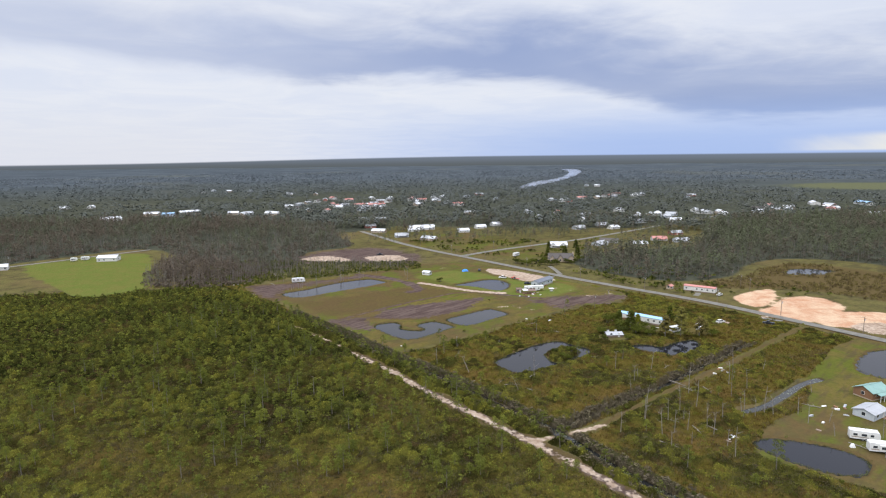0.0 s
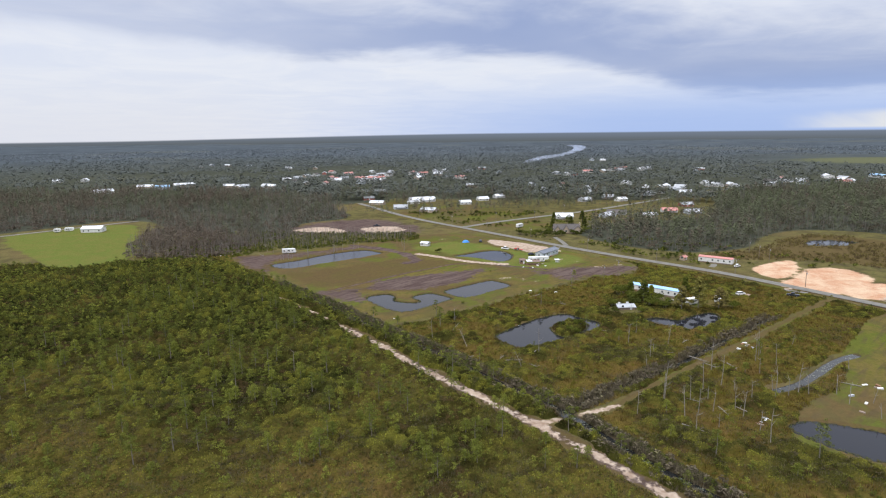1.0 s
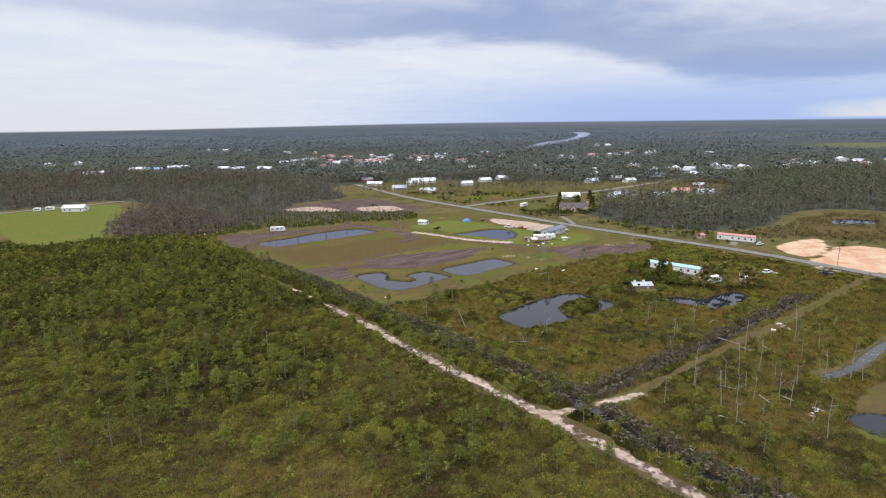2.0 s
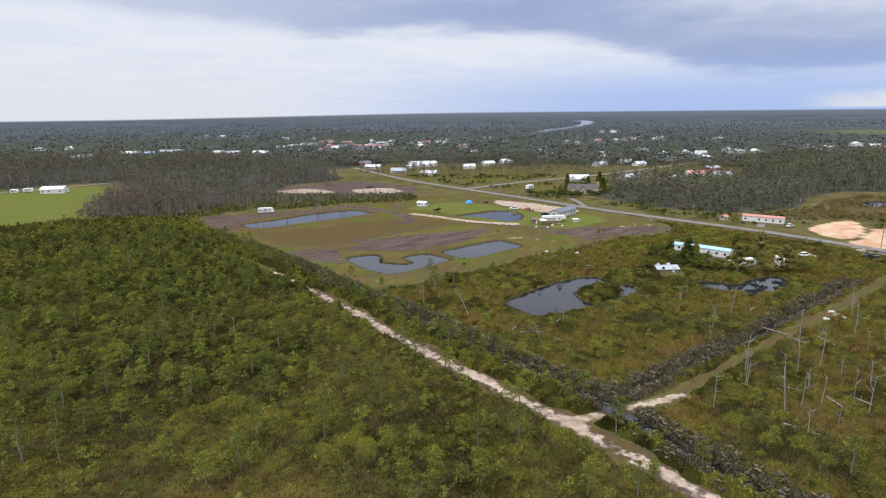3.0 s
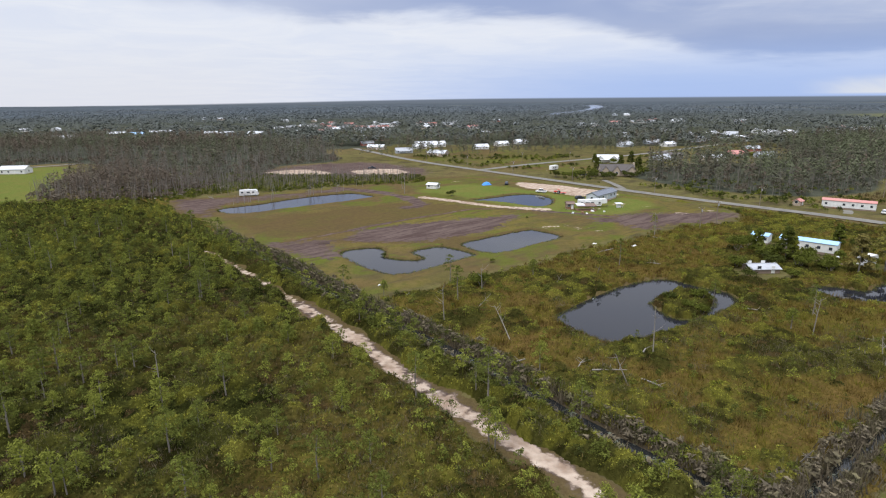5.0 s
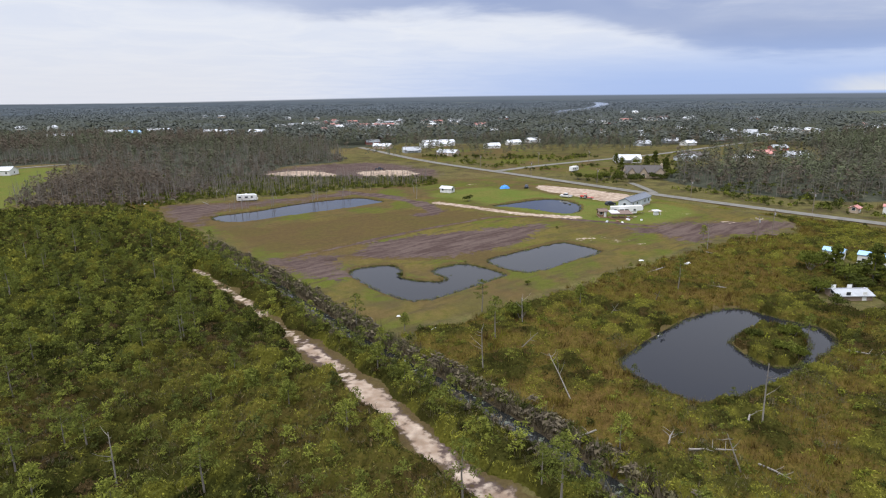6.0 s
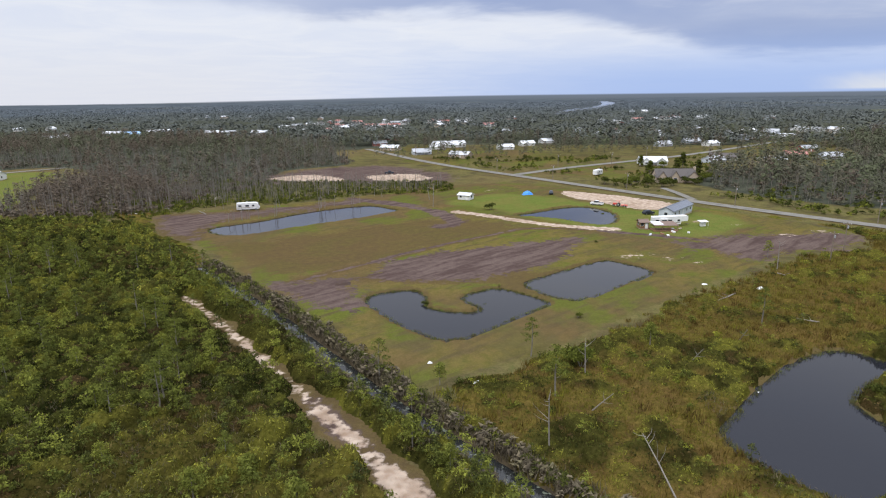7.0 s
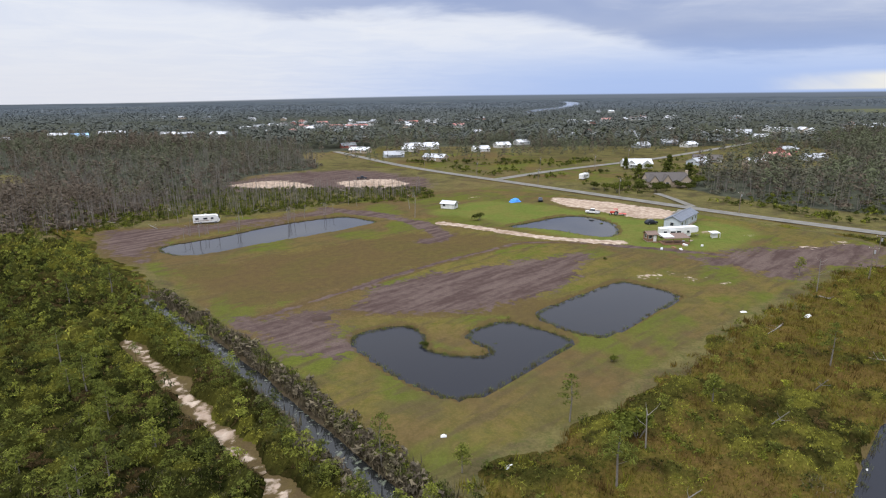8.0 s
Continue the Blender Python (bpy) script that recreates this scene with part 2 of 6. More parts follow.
dry = g.mix(g.step(g.noise(p, 0.05, 4.0, 0.6), 0.48, 0.62, 0.0, 0.6), dry, (0.128, 0.080, 0.028))
c = g.mix(g.attr("dry"), green, dry)
c = g.mix(g.step(m2, 0.36, 0.62, 0.0, 0.6), c, g.mix(1.0, c, (0.48, 0.46, 0.44), "MULTIPLY"))
g.surface(c, 1.0, 0.0, g.bump(m2, 1.0, 0.4), 0.0)

M_WATER, g = material("pond_water")
p = g.pos()
ripple = g.noise(p, 1.6, 3.0, 0.5)
w = g.surface((0.012, 0.013, 0.018), 0.03, 0.0, g.bump(ripple, 0.03, 0.02), 0.5)
w.inputs["IOR"].default_value = 1.333

M_DITCH, g = material("ditch_water")
p = g.pos()
pads = g.step(g.noise(p, 0.8, 4.0, 0.65), 0.56, 0.66, 0.0, 0.8)
c = g.mix(pads, (0.015, 0.016, 0.016), (0.13, 0.145, 0.10))
rr = g.mix(pads, (0.07, 0.07, 0.07), (0.8, 0.8, 0.8))
g.surface(c, rr, 0.0, None, 0.5)

M_RIVER, g = material("river_water")
g.surface((0.05, 0.06, 0.08), g.step(g.noise(g.pos(), 0.02, 3.0), 0.3, 0.7, 0.08, 0.2), 0.0, None, 0.5)

M_ROAD, g = material("grey_road")
p = g.pos()
n1, n2 = g.noise(p, 0.25, 5.0, 0.6), g.noise(p, 3.0, 3.0)
c = g.mix(g.step(n1, 0.35, 0.65), (0.118, 0.110, 0.094), (0.172, 0.160, 0.134))
c = g.mix(g.math("MULTIPLY", n2, 0.4), c, (0.15, 0.145, 0.13))
g.surface(c, 0.9, 0.0, g.bump(n2, 0.3, 0.02), 0.2)

M_WHITE = painted("white_painted_siding", (0.66, 0.66, 0.64), 0.6)
M_RVWHITE = painted("white_fibreglass", (0.70, 0.70, 0.69), 0.35, 0, 0.18)
M_GREYWALL = painted("grey_blue_siding", (0.47, 0.51, 0.55), 0.6)
M_TANWALL = painted("tan_brick_wall", (0.42, 0.34, 0.26), 0.85)
M_BROWNWOOD = painted("brown_timber", (0.22, 0.12, 0.065), 0.8, 0, 0.5)
M_REDWALL = painted("faded_red_wall", (0.38, 0.13, 0.10), 0.75, 0, 0.4)
M_GLASS = painted("dark_window_glass", (0.03, 0.035, 0.045), 0.08, 0, 0.05, 1.0, 0.6)
M_TRIM = painted("pale_trim", (0.70, 0.70, 0.68), 0.6)
M_TYRE = painted("black_tyre_rubber", (0.025, 0.025, 0.025), 0.8)
M_RIM = painted("grey_wheel_metal", (0.45, 0.45, 0.46), 0.4, 0.8)
M_DARKROOF = ribbed("dark_grey_roof_sheet", (0.13, 0.145, 0.175), 0.4)
M_WHITEROOF = ribbed("white_metal_roof", (0.62, 0.63, 0.66), 0.4)
M_GREYROOF = ribbed("grey_metal_roof", (0.36, 0.37, 0.39), 0.4)
M_BLUEROOF = ribbed("blue_tarp_roof", (0.30, 0.50, 0.74), 1.2)
M_REDROOF = ribbed("faded_red_roof", (0.46, 0.19, 0.16), 0.4)
M_GREENROOF = ribbed("green_metal_roof", (0.20, 0.33, 0.30), 0.4)
M_SHINGLE = painted("dark_brown_shingles", (0.10, 0.088, 0.082), 0.9, 0, 0.5, 2.5)
M_PORCH = painted("brown_porch_roof_sheet", (0.17, 0.115, 0.09), 0.7, 0, 0.5)
M_TARP = painted("blue_tarpaulin", (0.05, 0.25, 0.70), 0.45)
M_CARDARK = painted("dark_car_paint", (0.03, 0.035, 0.045), 0.25, 0.2, 0.1)
M_CARRED = painted("red_machine_paint", (0.50, 0.06, 0.04), 0.45)
M_POLE = painted("weathered_pole_timber", (0.20, 0.16, 0.125), 0.9, 0, 0.5)
M_EARTH = painted("dark_turned_earth", (0.070, 0.048, 0.040), 1.0, 0, 0.6, 2.0, 0.0)
M_STRIPE = painted("brown_stripe_paint", (0.25, 0.19, 0.15), 0.5)


# ---------------------------------------------------------------- mesh helpers
def mesh_np(name, verts, quads, mat, attrs=None, smooth=False):
    """A mesh from arrays; a row of quads with its last two the same is a triangle."""
    verts, quads = np.asarray(verts, np.float32), np.asarray(quads, np.int32)
    me = bpy.data.meshes.new(name)
    tri = quads[:, 2] == quads[:, 3]
    sizes = np.where(tri, 3, 4).astype(np.int32)
    keep = np.ones(quads.shape, bool)
    keep[tri, 3] = False
    loops = quads[keep]
    me.vertices.add(len(verts)), me.loops.add(len(loops)), me.polygons.add(len(quads))
    me.vertices.foreach_set("co", verts.ravel())
    me.loops.foreach_set("vertex_index", loops)
    me.polygons.foreach_set("loop_start", np.concatenate(([0], np.cumsum(sizes)[:-1])).astype(np.int32))
    me.polygons.foreach_set("use_smooth", np.full(len(quads), smooth))
    for key, values in (attrs or {}).items():
        me.attributes.new(key, "FLOAT", "POINT").data.foreach_set("value", np.asarray(values, np.float32))
    me.update(calc_edges=True)
    me.materials.append(mat)
    return me


class Build:
    """Collects boxes, prisms and tubes into one mesh."""

    def __init__(self):
        self.v, self.f = [], []

    def points(self, pts, faces):
        k = len(self.v)
        self.v += [tuple(p) for p in pts]
        self.f += [tuple(i + k for i in f) for f in faces]
        return self

    def box(self, x0, x1, y0, y1, z0, z1, cut=0.0):
        """A box; cut trims its upright and upper edges."""
        if cut <= 0:
            pts = [(x, y, z) for z in (z0, z1) for x, y in ((x0, y0), (x1, y0), (x1, y1), (x0, y1))]
            return self.points(pts, [(3, 2, 1, 0), (4, 5, 6, 7), (0, 1, 5, 4), (1, 2, 6, 5), (2, 3, 7, 6), (3, 0, 4, 7)])

        def ring(i, z):
            c = cut
            return [(x0 + i + c, y0 + i, z), (x1 - i - c, y0 + i, z), (x1 - i, y0 + i + c, z), (x1 - i, y1 - i - c, z),
                    (x1 - i - c, y1 - i, z), (x0 + i + c, y1 - i, z), (x0 + i, y1 - i - c, z), (x0 + i, y0 + i + c, z)]

        pts = ring(0, z0) + ring(0, z1 - cut) + ring(cut * 0.7, z1)
        fs = [tuple(range(7, -1, -1)), tuple(range(16, 24))]
        for r in (0, 8):
            fs += [(r + i, r + (i + 1) % 8, r + 8 + (i + 1) % 8, r + 8 + i) for i in range(8)]
        return self.points(pts, fs)

    def gable(self, x0, x1, y0, y1, z0, z1, z2):
        """Walls with a gable at either end of x."""
        ym = (y0 + y1) / 2
        pts = [(x, y, z) for x in (x0, x1) for y, z in ((y0, z0), (y1, z0), (y1, z1), (ym, z2), (y0, z1))]
        return self.points(pts, [(0, 1, 2, 3, 4)[::-1], (5, 6, 7, 8, 9), (0, 5, 9, 4), (1, 2, 7, 6), (0, 1, 6, 5), (4, 9, 8, 3), (3, 8, 7, 2)])

    def slope(self, x0, x1, ya, za, yb, zb, t):
        """A roof slab between an eave and a ridge line."""
        pts = [(x, y, z + d) for d in (0, t) for x, y, z in ((x0, ya, za), (x1, ya, za), (x1, yb, zb), (x0, yb, zb))]
        return self.points(pts, [(3, 2, 1, 0), (4, 5, 6, 7), (0, 1, 5, 4), (1, 2, 6, 5), (2, 3, 7, 6), (3, 0, 4, 7)])

    def tube(self, a, b, ra, rb, n=6):
        a, b = Vector(a), Vector(b)
        q = (b - a).to_track_quat("Z", "Y")
        ring = [Vector((math.cos(i * math.tau / n), math.sin(i * math.tau / n), 0)) for i in range(n)]
        pts = [a + q @ (r * ra) for r in ring] + [b + q @ (r * rb) for r in ring]
        return self.points(pts, [(i, (i + 1) % n, n + (i + 1) % n, n + i) for i in range(n)] + [tuple(range(n - 1, -1, -1)), tuple(range(n, 2 * n))])

    def mesh(self, name, mat):
        me = bpy.data.meshes.new(name)
        me.from_pydata(self.v, [], self.f)
        me.materials.append(mat)
        return me


def part(name, build, mat, parent, label="", at=None):
    ob = new(name, build.mesh(name, mat) if isinstance(build, Build) else build)
    ob.parent = parent
    if at is not None:
        ob.matrix_basis = at
    return tagged(ob, label)


def thing(name, m, label, category, group="", kind=""):
    ob = new(name)
    ob.empty_display_size = 0.2
    ob.matrix_basis = m
    return tagged(ob, label, category, group, kind)


# ---------------------------------------------------------------- plan
def curve(points, closed=True, n=6):
    """A smooth line through plan points."""
    p = np.array(points, float)
    n = n if closed else 3
    k = len(p)
    out = []
    for i in range(k if closed else k - 1):
        q = [p[(i + j) % k] if closed else p[min(max(i + j, 0), k - 1)] for j in (-1, 0, 1, 2)]
        for s in np.linspace(0, 1, n, endpoint=False):
            out.append(0.5 * (2 * q[1] + (q[2] - q[0]) * s + (2 * q[0] - 5 * q[1] + 4 * q[2] - q[3]) * s**2 + (3 * q[1] - q[0] - 3 * q[2] + q[3]) * s**3))
    if not closed:
        out.append(p[-1])
    return np.array(out)


def to_line(x, y, line, closed):
    """Distance of points from a line; inside a closed one it is negative."""
    best = np.full(x.shape, 1e9)
    inside = np.zeros(x.shape, bool)
    ends = np.roll(line, -1, axis=0) if closed else line[1:]
    for (ax, ay), (bx, by) in zip(line, ends):
        ex, ey = bx - ax, by - ay
        s = np.clip(((x - ax) * ex + (y - ay) * ey) / max(ex * ex + ey * ey, 1e-9), 0, 1)
        best = np.minimum(best, np.hypot(x - ax - s * ex, y - ay - s * ey))
        if closed:
            with np.errstate(divide="ignore", invalid="ignore"):
                inside ^= ((ay > y) != (by > y)) & (x < ex * (y - ay) / (ey if ey else 1e-9) + ax)
    return np.where(inside, -best, best) if closed else best


def near(x, y, line, closed, reach):
    """As to_line, worked out only within reach of the line's bounds."""
    d = np.full(x.shape, 1e3)
    ok = (x > line[:, 0].min() - reach) & (x < line[:, 0].max() + reach) & (y > line[:, 1].min() - reach) & (y < line[:, 1].max() + reach)
    if ok.any():
        d[ok] = to_line(x[ok], y[ok], line, closed)
    return d


POND_L = curve([(-38.3, 347), (-33, 352), (-28, 353), (-25, 348), (-24.5, 342), (-19.6, 338.6), (-14, 338), (-11.8, 341), (-15.6, 347), (-13, 351.5), (-7.5, 354.3), (-2, 350.5), (3, 344), (-3, 337.5), (-13.8, 326.4), (-18, 323.8), (-22, 324.8), (-30.6, 334)])
POND_SQ = curve([(0, 358.5), (7, 365.5), (23, 378.4), (27, 378.1), (33.8, 369), (26, 360), (11.5, 347.3), (7.5, 347.3), (3.5, 351)])
POND_LONG = curve([(-104, 418), (-106, 425.6), (-92, 438), (-78, 455), (-58, 467.5), (-47, 461.5), (-43.5, 455), (-60, 439), (-74, 428.5), (-87, 416.5), (-96, 413)])
POND_NE = curve([(6, 445), (16, 452.5), (28, 461), (37, 460.5), (43, 449), (41, 434), (35.5, 427), (29, 430), (23, 437), (15, 441.5)])
POND_BIG = curve([(20, 290), (25, 296.5), (33, 305.5), (44, 314.5), (53, 318), (58.5, 312), (64, 307), (63, 300), (57, 294), (49, 287.5), (39, 281), (29.5, 276.6), (23.5, 281)])
ISLAND = curve([(43.3, 300.6), (43, 295), (45, 289.5), (49.7, 288.8), (54.5, 293.5), (59, 300.7), (59, 306), (55, 308), (50, 306.5)])
POND_HOUSE = curve([(84, 308), (91, 312), (99, 308), (106, 313), (117, 318), (117, 311), (109, 301), (99, 296), (91, 301)])
POND_SE = curve([(93, 214), (99, 218), (109, 215), (117, 210), (119, 203), (113, 197), (106, 198), (99, 204)])
POND_E = curve([(168, 275), (183, 294), (197, 300), (210, 292), (196, 272), (180, 262)])
POND_FAR = curve([(252, 474), (262, 487), (277, 490), (289, 480), (276, 468), (258, 466)])
STREAM = curve([(101, 238), (112, 243), (127, 255), (136, 262), (146, 267)], False)
TRACK = curve([(62, 166), (48, 186), (33, 206), (24, 218), (10, 235), (-12, 262), (-33, 290.5), (-52, 313), (-66, 330), (-81, 347), (-99, 367), (-122, 395)], False)
FORK = curve([(25, 217), (29, 218.5), (36, 222), (43, 224.5), (50, 228)], False)
LANE = curve([(46, 225), (63, 240), (84, 257), (122, 287), (178, 334)], False)
DITCH_A = curve([(62, 180), (50, 196), (43, 208), (33, 226), (23, 238), (8, 258), (-10, 280), (-28, 299.5), (-40, 315), (-60, 340), (-90, 374)], False)
DITCH_B = curve([(35, 226), (46, 234.5), (64, 248), (79, 259), (107, 283), (140, 311)], False)
ROAD = curve([(330, 128), (250, 243), (205, 312), (174, 361), (151, 394), (120, 428), (87, 466), (52, 511), (18, 555), (-14, 596), (-43, 640), (-70, 690), (-98, 742)], False)
BRANCH = curve([(14, 560), (50, 592), (97, 625), (142, 657), (210, 717), (290, 790), (420, 905)], False)
LAWN_ROAD = curve([(-470, 420), (-367, 526), (-295, 608), (-288, 616)], False)
FIELD = curve([(-133, 438), (-90, 386), (-67, 357), (-53, 338.5), (-41, 320), (-31, 306), (-24, 303), (-15, 309), (0, 318), (10, 327.5), (21, 337.5), (36, 350), (52, 363), (74, 380), (112, 404), (88, 448), (60, 482), (20, 525), (-30, 520), (-70, 485), (-128, 452)], True, 4)
GREEN_YARD = curve([(-22, 470), (-6, 460), (18, 430), (34, 416), (60, 405), (85, 425), (80, 445), (50, 455), (30, 480), (0, 495)], True, 4)
MEADOW = curve([(-352, 536), (-289, 596), (-250, 540), (-207, 447), (-228, 413), (-268, 445)], True, 4)
E_LAWN = curve([(150, 280), (207, 318), (290, 240), (240, 150), (150, 150), (105, 190), (88, 206), (100, 226), (125, 245)], True, 4)
DIRT_MAIN = curve([(-38, 361), (-37, 375), (-26, 386), (-14, 393), (-1, 397.5), (22, 406), (14, 383), (3, 370.5), (-8.5, 363.5), (-23.5, 359)], True, 4)
DIRT_WEST = curve([(-65, 357), (-58, 358), (-48, 361.5), (-42, 354), (-38, 342.5), (-43, 338.5), (-51, 343), (-58.5, 347.5)], True, 4)
DIRT_POND = curve([(-136, 446), (-118, 452), (-90, 462), (-62, 485), (-58, 476), (-90, 448), (-110, 430), (-104, 405), (-118, 412), (-130, 432)], True, 4)
DIRT_EAST = curve([(52, 398), (58, 388), (69, 377.5), (83, 389), (98, 392), (111, 405), (101, 411), (81, 407), (65, 403)], True, 4)
DIRT_LANE = curve([(-66, 484), (-44, 469), (-27, 452), (-18, 430), (-24, 424)], False)
DRIVE_E = curve([(177, 357), (166, 352), (152, 346.5), (138, 342), (120, 338)], False)
RUT = curve([(-62, 356), (-45, 373.5), (-26, 393.5), (-2.4, 413), (7, 419.5), (30, 418)], False)
RUT_E = curve([(31, 416), (56, 404), (80, 392), (98, 386)], False)
WORN_BAND = curve([(-92, 396), (-64, 366), (-46, 376), (-26, 397), (0, 416), (-4, 430), (-26, 436), (-50, 424), (-80, 402)], True, 4)
DRIVE = curve([(-18.5, 451), (-6.7, 443.5), (4, 434), (17.4, 424.7), (30.5, 419.2), (37, 417.5)], False)
PAD = curve([(33, 501), (47, 493), (61, 482), (78, 458), (70, 453), (56, 454), (44, 470), (33, 485)], True, 4)
PAD_FAR = curve([(-70.5, 562), (-46, 569), (-32, 552), (-40, 540), (-53, 535), (-64, 545)], True, 4)
PAD_WEST = curve([(-127, 553), (-109, 569), (-92, 560), (-82, 550), (-85, 539), (-105, 542)], True, 4)
PAD_DIRT = curve([(-125, 580), (-75, 615), (-25, 570), (-30, 530), (-80, 530), (-125, 540)], True, 4)
PIT = curve([(174, 362), (192, 379), (209, 396), (226, 396), (226, 376), (211, 358), (188, 346)], True, 4)
PIT_CLAY = curve([(174, 392), (182, 405), (209, 421), (205, 404), (190, 384), (178, 376)], True, 4)
PIT_CLAY_E = curve([(193, 342), (215, 362), (240, 361), (245, 346), (224, 337), (205, 333)], True, 4)
PIT_WHITE = curve([(203, 336), (228, 341), (236, 330), (214, 321)], True, 4)
CLEAR_R = curve([(160, 430), (200, 425), (242, 410), (270, 380), (320, 420), (318, 470), (290, 505), (255, 500), (225, 465), (190, 446)], True, 4)
SANDY_SPOTS = ((33, 383, 5), (41, 379.5, 5), (47, 375.5, 4), (90, 408, 5), (104, 413, 4), (72, 430, 4), (82, 424, 3), (34, 421, 4), (60, 556, 6), (170, 424, 5), (-2, 506, 5))
WOODS_L = curve([(-900, 300), (-470, 440), (-372, 545), (-298, 622), (-228, 560), (-160, 508), (-122, 510), (-128, 590), (-92, 625), (-118, 700), (-160, 800), (-300, 860), (-900, 880)], True, 3)
WOODS_R = curve([(104, 520), (131, 466), (165, 448), (207, 464), (241, 508), (290, 532), (340, 500), (340, 430), (430, 370), (900, 480), (900, 900), (520, 850), (330, 770), (290, 690), (235, 600), (180, 590), (140, 572)], True, 3)
RIVER = curve([(205, 1640), (300, 1987), (440, 2295), (630, 3000), (700, 3560), (780, 3560), (715, 3100), (518, 2390), (328, 1863), (226, 1600)], True, 4)
PONDS = (POND_L, POND_SQ, POND_LONG, POND_NE, POND_BIG, POND_HOUSE, POND_SE, POND_E, POND_FAR)


def pond_depth(x, y):
    """Distance from the nearest shore, negative in the water."""
    d = np.full(x.shape, 1e3)
    for k in PONDS:
        s = near(x, y, k, True, 12)
        if k is POND_BIG:
            s = np.maximum(s, -near(x, y, ISLAND, True, 12))
        d = np.minimum(d, s)
    return d


def value_noise(x, y, size, seed):
    """Smooth noise from 0 to 1 on a grid of that size."""
    r = np.random.default_rng(seed).random((64, 64))
    u, v = x / size, y / size
    i, j = np.floor(u).astype(int), np.floor(v).astype(int)
    a, b = u - i, v - j
    a, b = a * a * (3 - 2 * a), b * b * (3 - 2 * b)
    q = lambda m, n: r[(i + m) % 64, (j + n) % 64]
    return (q(0, 0) * (1 - a) + q(1, 0) * a) * (1 - b) + (q(0, 1) * (1 - a) + q(1, 1) * a) * b


def ground_height(x, y):
    """The lie of the land: flat, with ponds and ditches sunk in, and low swells far off."""
    z = (value_noise(x, y, 9, 3) - 0.5) * 0.3 + (value_noise(x, y, 2.7, 4) - 0.5) * 0.14
    d = pond_depth(x, y)
    z = z * np.clip(d / 4, 0.15, 1) - 0.6 * (1 - np.clip((d + 1.2) / 2.4, 0, 2) ** 1.0) * (d < 1.2) - 0.6 * (d < 1.2)
    for line, w in ((DITCH_A, 2.6), (DITCH_B, 2.2), (STREAM, 2.0)):
        z = z - 1.3 * np.clip(1.25 - near(x, y, line, False, 8) / w, 0, 1)
    r = np.hypot(x, y - 140)
    bank = np.clip(near(x, y, RIVER, True, 400) / 160, 0, 1)
    return z + (value_noise(x, y, 310, 6) - 0.35) * 8 * np.clip((r - 2600) / 900, 0, 1) * bank


def grow(start, step, stop):
    out, s = [], step
    while start < stop:
        start += s
        out.append(start)
        s *= 1.075
    return out


xs = np.array([-v for v in grow(130, 1.4, 34000)][::-1] + list(np.arange(-130, 142, 1.35)) + grow(142, 1.4, 34000))
ys = np.array([-v for v in grow(-182, 1.6, 2500)][::-1] + list(np.arange(182, 486, 1.35)) + grow(486, 1.4, 34000))
gx, gy = [a.ravel() for a in np.meshgrid(xs, ys)]
gz = ground_height(gx, gy)


def mask(line, closed=True, half=0.0, soft=2.0):
    d = near(gx, gy, line, closed, 30 + half) - half
    return np.clip(0.5 - d / (2 * soft), 0, 1)


TRACK_NEAR, TRACK_SEEN = TRACK[TRACK[:, 1] < 300], TRACK[TRACK[:, 1] < 350]
WORN_POND = curve([(-46, 362), (-10, 371), (12, 360), (0, 348), (-8, 357), (-24, 356)], True, 4)
masks = {k: np.zeros(len(gx)) for k in ("lawn", "meadow", "worn", "dirt", "clay", "sand", "mud", "wood", "far", "marsh")}
